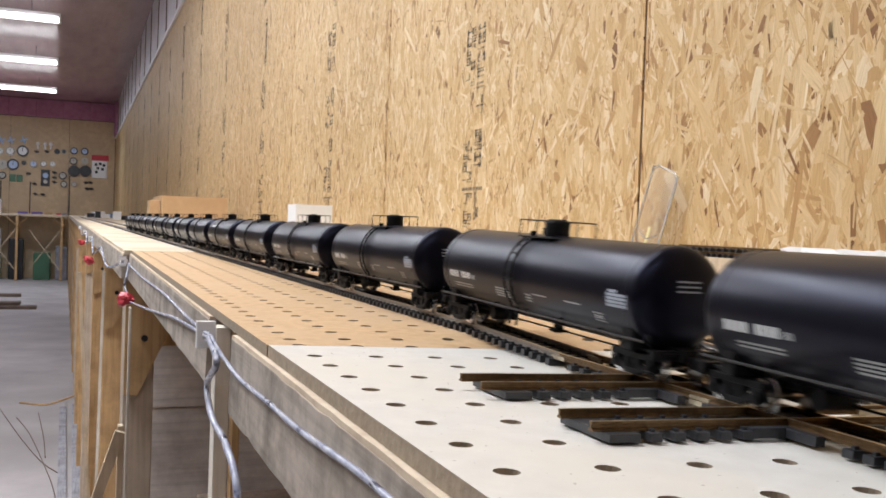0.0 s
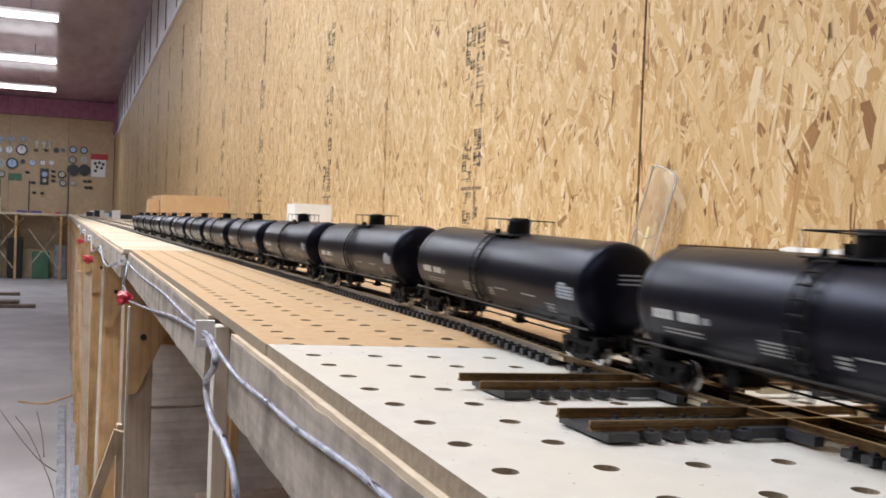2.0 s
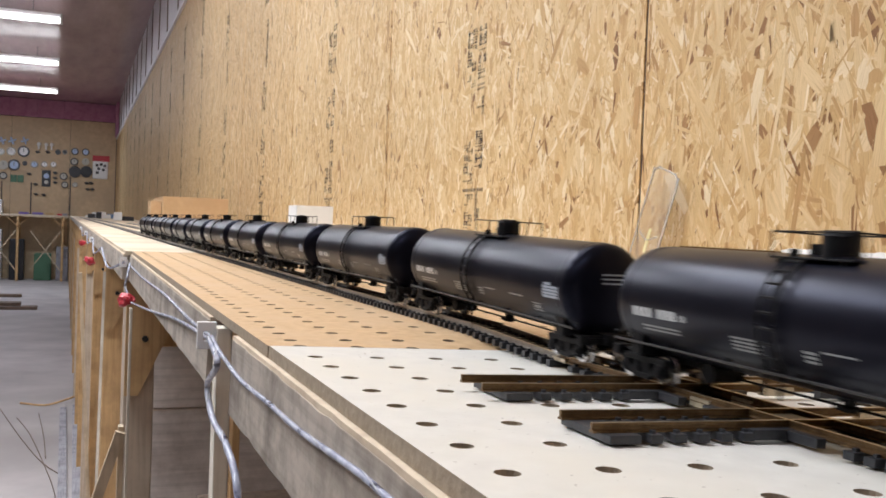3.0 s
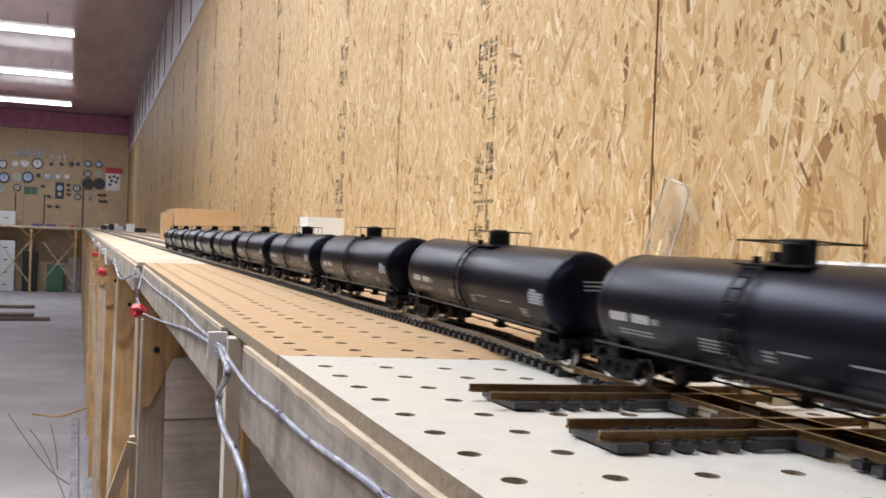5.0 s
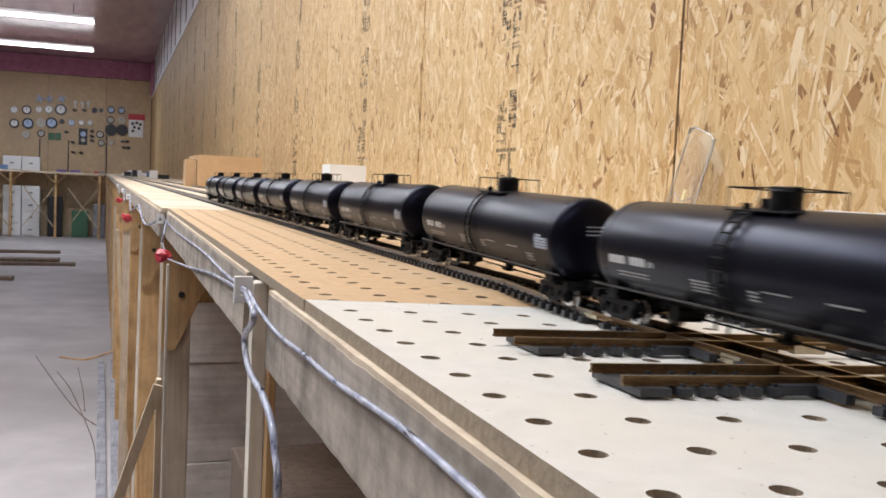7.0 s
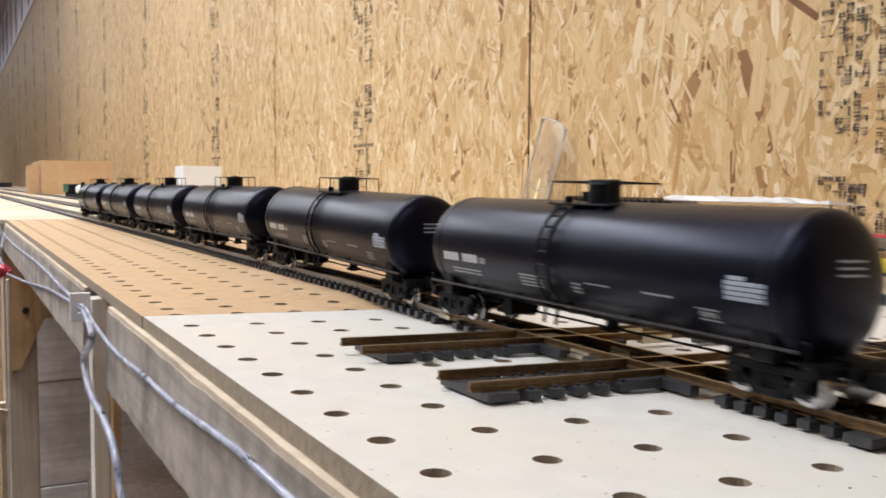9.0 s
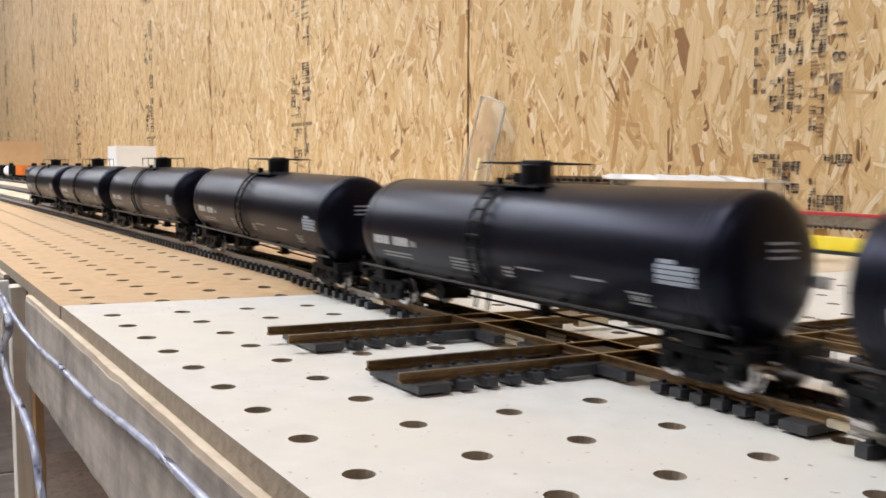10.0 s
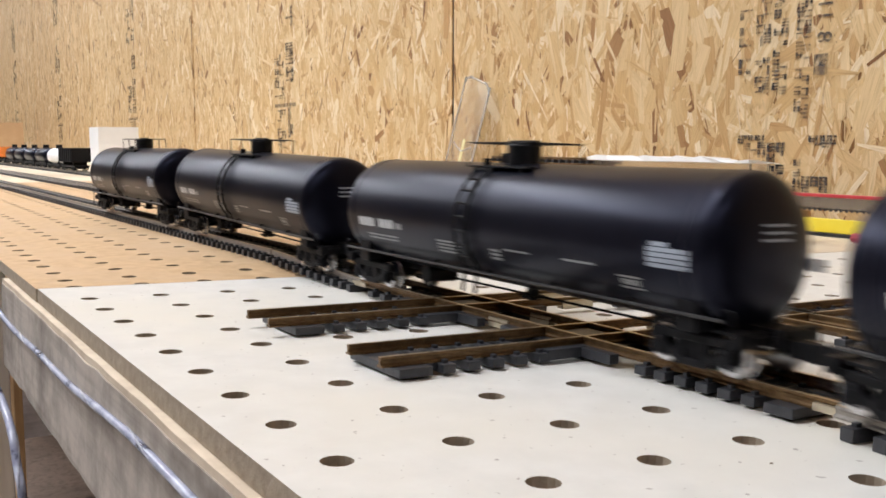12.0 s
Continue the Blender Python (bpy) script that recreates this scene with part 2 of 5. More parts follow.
M_NICKEL = speckled("dull_nickel_rail", (0.27, 0.245, 0.22), (0.38, 0.35, 0.315), 420, 0.38, 0.7, bump=0.1, dist=0.0002)
M_RAILTOP = speckled("worn_rail_head", (0.42, 0.33, 0.22), (0.55, 0.46, 0.34), 300, 0.3, 0.9, bump=0.05, dist=0.0002)
M_JOINER = speckled("nickel_joiner", (0.55, 0.47, 0.34), (0.65, 0.58, 0.45), 300, 0.35, 0.8)
# greyer than the black fittings, so the pipe's sheen sits in its colour
M_PIPE = speckled("black_pipe_sheen_grey", (0.05, 0.048, 0.05), (0.11, 0.105, 0.105), 500, 0.35, 0.6)
M_STEEL = speckled("bright_wheel", (0.50, 0.49, 0.50), (0.64, 0.63, 0.63), 200, 0.22, 1.0)
M_LETTER = speckled("white_lettering", (0.55, 0.56, 0.58), (0.66, 0.67, 0.68), 900, 0.6)
M_LETTERMID = speckled("grey_lettering", (0.24, 0.27, 0.33), (0.44, 0.48, 0.55), 1800, 0.6)
M_LETTERDIM = speckled("fine_grey_lettering", (0.26, 0.27, 0.28), (0.40, 0.41, 0.42), 1500, 0.6)
M_CABLE, _n, _l, _b = material("grey_cable", (0.4, 0.41, 0.5), 0.22)
_r = ramp(_n, [(0.30, (0.05, 0.05, 0.08)), (0.38, (0.30, 0.31, 0.40)), (0.62, (0.47, 0.48, 0.57)), (0.8, (0.66, 0.66, 0.70))])
_f = tex_noise(_n, _l, coords(_n, _l, (1, 0.8, 1), space="Object"), 130, 3, 0.5)
_l.new(_f, _r.inputs[0])
_l.new(_r.outputs[0], _b.inputs["Base Color"])
add_bump(_n, _l, _b, _f, 0.3, 0.0006)
M_CABLEDARK = speckled("dull_grey_cable", (0.10, 0.10, 0.14), (0.50, 0.49, 0.54), 190, 0.3)
M_CLIP = speckled("white_plastic", (0.88, 0.87, 0.87), (0.91, 0.90, 0.90), 80, 0.4)
M_RED = speckled("red_plastic", (0.50, 0.03, 0.045), (0.62, 0.06, 0.08), 200, 0.4)
M_YELLOW = speckled("yellow_paint", (0.80, 0.62, 0.03), (0.85, 0.68, 0.06), 60, 0.5)
M_PALEYELLOW = speckled("pale_yellow_film", (0.70, 0.62, 0.30), (0.75, 0.68, 0.38), 60, 0.5)
M_CARD = speckled("brown_cardboard", (0.50, 0.315, 0.16), (0.56, 0.365, 0.20), 40, 0.8, stain=(0.46, 0.29, 0.15))
M_WHITEBOX = speckled("white_carton", (0.80, 0.79, 0.78), (0.84, 0.83, 0.82), 40, 0.6)
M_TUBE = glow("lit_tube", (1.0, 0.97, 1.0), 9.0)
M_LAMPBODY = speckled("white_enamel", (0.75, 0.75, 0.76), (0.8, 0.8, 0.8), 20, 0.4)
M_ORANGE = speckled("orange_paint", (0.75, 0.20, 0.03), (0.82, 0.26, 0.05), 80, 0.5)
M_BLUE = speckled("blue_paint", (0.12, 0.22, 0.42), (0.2, 0.3, 0.5), 40, 0.5)
M_PURPLE = speckled("purple_plastic", (0.12, 0.08, 0.3), (0.17, 0.12, 0.36), 40, 0.5)
M_GREEN = speckled("green_enamel", (0.06, 0.16, 0.09), (0.09, 0.2, 0.12), 40, 0.5)
M_PALEBLUE = speckled("pale_blue_enamel", (0.42, 0.55, 0.80), (0.56, 0.68, 0.88), 60, 0.4)
M_DIAL = speckled("dial_face", (0.50, 0.48, 0.43), (0.62, 0.6, 0.54), 60, 0.4)
M_GUNMETAL = speckled("dark_bezel", (0.03, 0.03, 0.035), (0.06, 0.06, 0.065), 60, 0.35, 0.6)
M_STORED = wood_material("dusty_stored_board", (0.80, 0.73, 0.69), (0.64, 0.58, 0.54), 0.8, axis=0)
M_GREYBOARD = wood_material("grey_weathered_board", (0.36, 0.355, 0.39), (0.20, 0.20, 0.23), 0.8, axis=1)
M_CLEAR, _n, _l, _b = material("clear_plastic", (0.97, 0.96, 0.95), 0.16)
_b.inputs["Transmission Weight"].default_value = 0.95
_b.inputs["IOR"].default_value = 1.3


M_RIM, _n, _l, _b = material("moulded_clear_rim", (0.92, 0.90, 0.88), 0.12)
_b.inputs["Transmission Weight"].default_value = 0.72
_b.inputs["IOR"].default_value = 1.4


# ---------------------------------------------------------------- mesh helpers
def box(bm, x0, x1, y0, y1, z0, z1, bevel=0.0):
    geom = bmesh.ops.create_cube(bm, size=1.0, matrix=Matrix.LocRotScale(((x0 + x1) / 2, (y0 + y1) / 2, (z0 + z1) / 2), None, (abs(x1 - x0), abs(y1 - y0), abs(z1 - z0))))
    if bevel:
        es = list({e for v in geom["verts"] for e in v.link_edges})
        bmesh.ops.bevel(bm, geom=es, offset=bevel, segments=2, affect="EDGES", profile=0.6)
    return bm


def rod(bm, a, b, r, seg=8, r2=None):
    a, b = Vector(a), Vector(b)
    q = (b - a).to_track_quat("Z", "Y")
    bmesh.ops.create_cone(bm, cap_ends=True, segments=seg, radius1=r, radius2=r if r2 is None else r2, depth=(b - a).length,
                          matrix=Matrix.LocRotScale((a + b) / 2, q, None))
    return bm


def beam(bm, a, b, w, d):
    """A rectangular stick from a to b."""
    a, b = Vector(a), Vector(b)
    q = (b - a).to_track_quat("Z", "Y")
    bmesh.ops.create_cube(bm, size=1.0, matrix=Matrix.LocRotScale((a + b) / 2, q, (w, d, (b - a).length)))
    return bm


def lathe_y(bm, profile, seg=40):
    """Revolve (y, radius) pairs about the local Y axis."""
    rings = []
    for y, r in profile:
        rings.append([bm.verts.new((r * math.cos(2 * math.pi * i / seg), y, r * math.sin(2 * math.pi * i / seg))) for i in range(seg)])
    for a, b in zip(rings, rings[1:]):
        for i in range(seg):
            f = bm.faces.new((a[i], a[(i + 1) % seg], b[(i + 1) % seg], b[i]))
            f.smooth = True
    bm.faces.new(rings[0])
    bm.faces.new(rings[-1][::-1])
    bmesh.ops.recalc_face_normals(bm, faces=bm.faces[:])
    return bm


def tube(bm, pts, r, seg=8, sub=6):
    """A round cable along a smooth line through pts."""
    pts = [Vector(p) for p in pts]
    line = []
    for i in range(len(pts) - 1):
        p0, p1, p2, p3 = pts[max(i - 1, 0)], pts[i], pts[i + 1], pts[min(i + 2, len(pts) - 1)]
        for k in range(sub):
            t = k / sub
            line.append(0.5 * ((2 * p1) + (p2 - p0) * t + (2 * p0 - 5 * p1 + 4 * p2 - p3) * t * t + (3 * p1 - p0 - 3 * p2 + p3) * t ** 3))
    line.append(pts[-1])
    rings = []
    for i, p in enumerate(line):
        d = (line[min(i + 1, len(line) - 1)] - line[max(i - 1, 0)]).normalized()
        q = d.to_track_quat("Z", "Y")
        rings.append([bm.verts.new(p + q @ Vector((r * math.cos(2 * math.pi * j / seg), r * math.sin(2 * math.pi * j / seg), 0))) for j in range(seg)])
    for a, b in zip(rings, rings[1:]):
        for j in range(seg):
            bm.faces.new((a[j], a[(j + 1) % seg], b[(j + 1) % seg], b[j])).smooth = True
    bm.faces.new(rings[0][::-1])
    bm.faces.new(rings[-1])
    return bm


def mesh_of(name, bm, *mats):
    me = bpy.data.meshes.new(name)
    bm.to_mesh(me)
    bm.free()
    for m in mats:
        me.materials.append(m)
    return me


def part(name, bm, mat, parent, label=""):
    ob = new(name, mesh_of(name, bm, mat))
    ob.parent = parent
    return tagged(ob, label)


def share(name, me, parent, m):
    ob = new(name, me)
    ob.parent = parent
    ob.matrix_basis = m
    return ob


def thing(name, label, category, group="", kind="", m=None):
    ob = tagged(new(name), label, category, group, kind)
    if m is not None:
        ob.matrix_basis = m
    return ob


def solid(name, bm, mat, label, category="", group="", kind="", m=None):
    ob = tagged(new(name, mesh_of(name, bm, mat)), label, category, group, kind)
    if m is not None:
        ob.matrix_basis = m
    return ob


B = bmesh.new

# ---------------------------------------------------------------- room shell
solid("floor", box(B(), WEST - 0.2, WALL + 0.2, SOUTH - 0.2, FAR + 0.2, FLOOR - 0.15, FLOOR), M_CONCRETE, "pale grey dusty concrete workshop floor", "floor", kind="structure")
solid("ceiling", box(B(), WEST - 0.2, WALL + 0.2, SOUTH - 0.2, FAR + 0.2, CEIL, CEIL + 0.15), M_CEIL, "dark purplish brown foil-faced ceiling", "ceiling", kind="structure")
# west and south walls are unseen, added to close the room and limit bounce
solid("wall_west", box(B(), WEST - 0.15, WEST, SOUTH, FAR, FLOOR, CEIL), M_PLAINWALL, "unseen dark wall closing the west side of the workshop", "wall", kind="structure")
solid("wall_south", box(B(), WEST, WALL, SOUTH - 0.15, SOUTH, FLOOR, CEIL), M_PLAINWALL, "unseen dark wall closing the south end of the workshop", "wall", kind="structure")

# ---------------------------------------------------------------- long strand-board wall
OSB_TOP = 1.80
SEAM0, PANEL = 0.812, 1.2195
wall_east = solid("wall_east", box(B(), WALL + 0.014, WALL + 0.12, SOUTH, FAR, FLOOR, CEIL), M_SEAM, "long workshop wall sheathed in strand board panels", "wall", kind="structure")
k0 = math.floor((SOUTH - SEAM0) / PANEL)
panel_me = mesh_of("panel", box(B(), 0, 0.0135, 0.0028, PANEL - 0.0028, FLOOR, OSB_TOP, 0.0008), M_OSB)
for k in range(k0 + 1, 18):
    if SEAM0 + (k + 1) * PANEL > FAR + 0.01:
        break
    share("panel", panel_me, wall_east, pose(WALL, SEAM0 + k * PANEL, 0))
last = SEAM0 + k * PANEL
strip_me = mesh_of("seam_strip", box(B(), 0.0025, 0.0136, -0.0026, 0.0026, FLOOR, OSB_TOP), M_SEAM)
for k in range(k0 + 1, 18):
    if SEAM0 + k * PANEL < FAR - 0.01:
        share("seam_strip", strip_me, wall_east, pose(WALL, SEAM0 + k * PANEL, 0))


def strands(seed, z0, z1, count):
    """Thin wood flakes pressed on the face of one panel, most of them along its height."""
    r = random.Random(seed)
    verts, faces, uvs = [], [], []
    for i in range(count):
        u = i / count
        length = min(0.11, max(0.012, r.lognormvariate(math.log(0.033), 0.62)))
        wid = min(0.02, max(0.0012, r.lognormvariate(math.log(0.0064), 0.7)))
        if r.random() < 0.22:
            wid *= 0.28
        ang = r.gauss(0.0, 0.46) if r.random() < 0.83 else r.uniform(-1.5, 1.5)
        ca, sa = math.cos(ang), math.sin(ang)
        reach = abs(sa) * length * 0.6 + abs(ca) * wid * 0.6 + 0.0035
        cy, cz = r.uniform(reach, PANEL - reach), r.uniform(z0, z1 - abs(ca) * length * 0.6)
        o = len(verts)
        cut = r.uniform(-0.5, 0.5)
        e0, e1 = r.uniform(0.15, 1.0), r.uniform(0.15, 1.0)
        mid = r.uniform(-0.3, 0.3)
        pts = [(-1 + cut * 0.15, -e0), (mid, -1), (1 - cut * 0.15, -e1), (1 + cut * 0.1, e1), (mid + 0.2, r.uniform(0.8, 1.1)), (-1 - cut * 0.1, e0)]
        d = -0.0001 - 0.00045 * u
        du, dv = r.uniform(0, 9), r.uniform(0, 9)
        for p, q in pts:
            a, b = p * length / 2, q * wid / 2
            yy, zz = cy + a * sa + b * ca, cz + a * ca - b * sa
            verts.append((d, min(PANEL - 0.003, max(0.003, yy)), min(OSB_TOP - 0.001, zz)))
            uvs.append((b + du, a + dv))
        faces.append(tuple(range(o, o + 6)))
    me = bpy.data.meshes.new("strands")
    me.from_pydata(verts, [], faces)
    lay = me.uv_layers.new(name="UVMap")
    lay.data.foreach_set("uv", [c for f in faces for i in f for c in uvs[i]])
    me.materials.append(M_STRAND)
    return me


STRANDS = [strands(21, -0.06, 0.9, 17000), strands(22, -0.06, 0.9, 17000), strands(23, -0.06, OSB_TOP, 12000), strands(24, -0.06, OSB_TOP, 12000)]
for k in range(-1, 17):
    if SEAM0 + (k + 1) * PANEL < FAR:
        tagged(share("strands", STRANDS[k % 2] if k < 2 else STRANDS[2 + k % 2], wall_east, pose(WALL, SEAM0 + k * PANEL, 0)), "pressed wood flakes of the panel", kind="stuff")
part("panel", box(B(), WALL, WALL + 0.0135, last + 0.002, FAR - 0.003, FLOOR, OSB_TOP), M_OSB, wall_east)
# insulation facing above the panels, with its timber rail
band = part("insulation_facing", box(B(), WALL + 0.008, WALL + 0.0138, SOUTH, FAR - 0.02, OSB_TOP + 0.045, CEIL), M_WHITEFOIL, wall_east, "white faced insulation above the panels")
part("rail", box(B(), WALL - 0.02, WALL + 0.0138, SOUTH, FAR - 0.02, OSB_TOP + 0.002, OSB_TOP + 0.045, 0.003), M_WHITEFOIL, wall_east, "pale rail along the top of the panels")
rng = random.Random(4)
for k in range(20):
    y = 0.6 + k * 1.1
    bm = B()
    beam(bm, (WALL + 0.004, y, OSB_TOP + 0.06), (WALL + 0.004, y + rng.uniform(-0.12, 0.12), CEIL - 0.02), 0.012, 0.011)
    part("stud_gap", bm, M_DARKWOOD, wall_east, "dark gap between insulation batts")


# mill stamps printed down the middle of the panels
def stamp(y0, y1, z0, z1, seed, cols=3, ink=0.62, cell=0.0075, label="blurred dark printed mill stamp"):
    """Columns of small worn strokes, too blurred to read, between two heights."""
    r = random.Random(seed)
    bm = B()
    w = (y1 - y0) / cols
    for c in range(cols):
        ya, yb = y0 + w * c + w * 0.08, y0 + w * (c + 1) - w * 0.08
        z = z1
        while z > z0:
            h = r.uniform(0.7, 1.5) * cell
            if r.random() < 0.86:
                lo = max(z - h, z0)
                for a, b in ((ya, ya + w * 0.24), (yb - w * 0.24, yb)):
                    if r.random() < ink:
                        box(bm, WALL - 0.0013, WALL - 0.0003, a, b, lo, z)
                for q in (0.0, 0.4, 0.8):
                    if r.random() < ink:
                        box(bm, WALL - 0.00135, WALL - 0.0003, ya, yb, z - h * (q + 0.2), z - h * q)
            z -= h + r.uniform(0.1, 0.45) * cell
    return part("stamp", bm, M_INK, wall_east, label)


for k in range(0, 16):
    y = 1.428 + k * PANEL
    for j, (z0, z1) in enumerate([(0.155, 0.255), (0.28, 0.325), (0.36, 0.49), (0.55, 0.70), (0.74, 0.95), (1.02, 1.24), (1.32, 1.62)]):
        if j % 3 != 1:
            stamp(y + 0.012, y + 0.062, z0, z1 - 0.02, 10 + k * 9 + j, 2, 0.55 if k else 0.48, 0.011)
        stamp(y - 0.038, y + 0.004, z0, z1, 210 + k * 9 + j, 1, 0.6, 0.014)
    bm = B()
    box(bm, WALL - 0.0013, WALL - 0.0003, y - 0.045, y + 0.06, 0.130, 0.137)
    box(bm, WALL - 0.0013, WALL - 0.0003, y - 0.018, y - 0.008, 0.07, 0.1295)
    box(bm, WALL - 0.0013, WALL - 0.0003, y - 0.03, y - 0.0185, 0.075, 0.095)
    part("stamp", bm, M_INK, wall_east, "dark printed mark across the panel")
    stamp(y + 0.005, y + 0.05, 0.06, 0.125, 430 + k, 2, 0.45, 0.012)
# the large stamp by the near panel's middle
for n, (y0, y1, z0, z1, cols, ink) in enumerate([(0.2749, 0.2914, 0.118, 0.2418, 1, 0.4), (0.2532, 0.271, 0.1035, 0.2538, 2, 0.6), (0.2335, 0.2506, 0.1026, 0.2501, 2, 0.55), (0.2088, 0.2251, 0.0866, 0.2456, 2, 0.6), (0.2332, 0.2645, 0.0312, 0.0531, 3, 0.55), (0.2321, 0.2887, 0.0558, 0.0644, 7, 0.8), (0.1777, 0.2075, 0.0558, 0.0638, 4, 0.85), (0.232, 0.2646, 0.021, 0.0575, 3, 0.6), (0.214, 0.2226, 0.0126, 0.0418, 1, 0.8), (0.185, 0.2135, 0.0123, 0.0267, 3, 0.85)]):
    stamp(y0, y1, z0, z1, 901 + n, cols, ink, 0.0065)
bm = B()
box(bm, WALL - 0.0013, WALL - 0.0003, 0.191, 0.2045, 0.1177, 0.1363)
part("stamp", bm, M_INK, wall_east, "solid dark printed square")


def lettering(body, size, m, parent, mat, label):
    cu = bpy.data.curves.new("text", "FONT")
    cu.body, cu.size, cu.extrude, cu.align_x, cu.align_y = body, size, 0.0004, "CENTER", "CENTER"
    tmp = new("text", cu)
    bpy.context.view_layer.update()
    me = bpy.data.meshes.new_from_object(tmp.evaluated_get(bpy.context.evaluated_depsgraph_get()))
    bpy.data.objects.remove(tmp)
    me.materials.clear()
    me.materials.append(mat)
    ob = new("printed_number", me)
    ob.parent = parent
    ob.matrix_basis = m
    return tagged(ob, label)


# text lies on the wall (facing -X), turned a quarter so that it reads downwards
FACE = Matrix(((0, 0, -1, 0), (-1, 0, 0, 0), (0, 1, 0, 0), (0, 0, 0, 1)))
for body, z in (("11", 0.175), ("8", 0.151)):
    lettering(body, 0.021, Matrix.Translation((WALL - 0.0012, 0.1958, z)) @ FACE @ pose(0, 0, 0, 0, 0, -90), wall_east, M_INK, "printed numerals on the panel")

# ---------------------------------------------------------------- far wall
wall_north = solid("wall_north", box(B(), WEST, WALL, FAR + 0.014, FAR + 0.15, FLOOR, CEIL), M_SEAM, "far workshop wall sheathed in strand board", "wall", kind="structure")
x = WALL - 0.01
for w in (0.99, 1.22, 1.22, 1.22, 1.22, 0.75):
    part("panel", box(B(), x - w + 0.003, x - 0.003, FAR, FAR + 0.0135, FLOOR, 2.18, 0.0008), M_OSB_FAR, wall_north)
    x -= w
bm = B()
for j in range(12):
    xx = WALL - 0.02 - j * 0.56
    box(bm, max(xx - 0.5595, WEST), xx, FAR - 0.05 - 0.02 * (j % 2), FAR + 0.0138, 2.19, CEIL - 0.01, 0.02)
part("insulation", bm, M_PINK, wall_north, "exposed pink insulation batts")
part("insulation", box(B(), WALL - 0.05, WALL + 0.006, FAR - 0.9, FAR - 0.06, OSB_TOP + 0.05, CEIL - 0.02, 0.02), M_PINK, wall_east, "exposed pink insulation batt")


# ---------------------------------------------------------------- strip lights
def strip_light():
    t = thing("strip_light", "lit white twin-tube fluorescent strip light under the ceiling", "light", "workshop strip lights")
    bm = B()
    box(bm, -1.22, 1.22, -0.06, 0.06, 0.02, 0.075, 0.006)
    part("housing", bm, M_LAMPBODY, t)
    for dy in (-0.07, 0.07):
        part("tube", rod(B(), (-1.2, dy, 0.0), (1.2, dy, 0.0), 0.019, 12), M_TUBE, t, "glowing tube")
    for sx in (-1, 1):
        part("end_cap", box(B(), sx * 1.2, sx * 1.225, -0.1, 0.1, -0.025, 0.03, 0.003), M_LAMPBODY, t)
        part("hanger", rod(B(), (sx * 0.9, 0, 0.07), (sx * 0.9, 0, CEIL - LAMP_Z), 0.004, 6), M_GUNMETAL, t)
    return t


lamp0 = strip_light()
lamp0.matrix_basis = pose(*LAMPS[0], LAMP_Z)
# The last copy only houses the added fill lamp, out of view.
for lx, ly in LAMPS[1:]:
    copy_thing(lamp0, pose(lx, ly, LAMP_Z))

# ---------------------------------------------------------------- bench
P = 0.0254
THICK = 0.0052


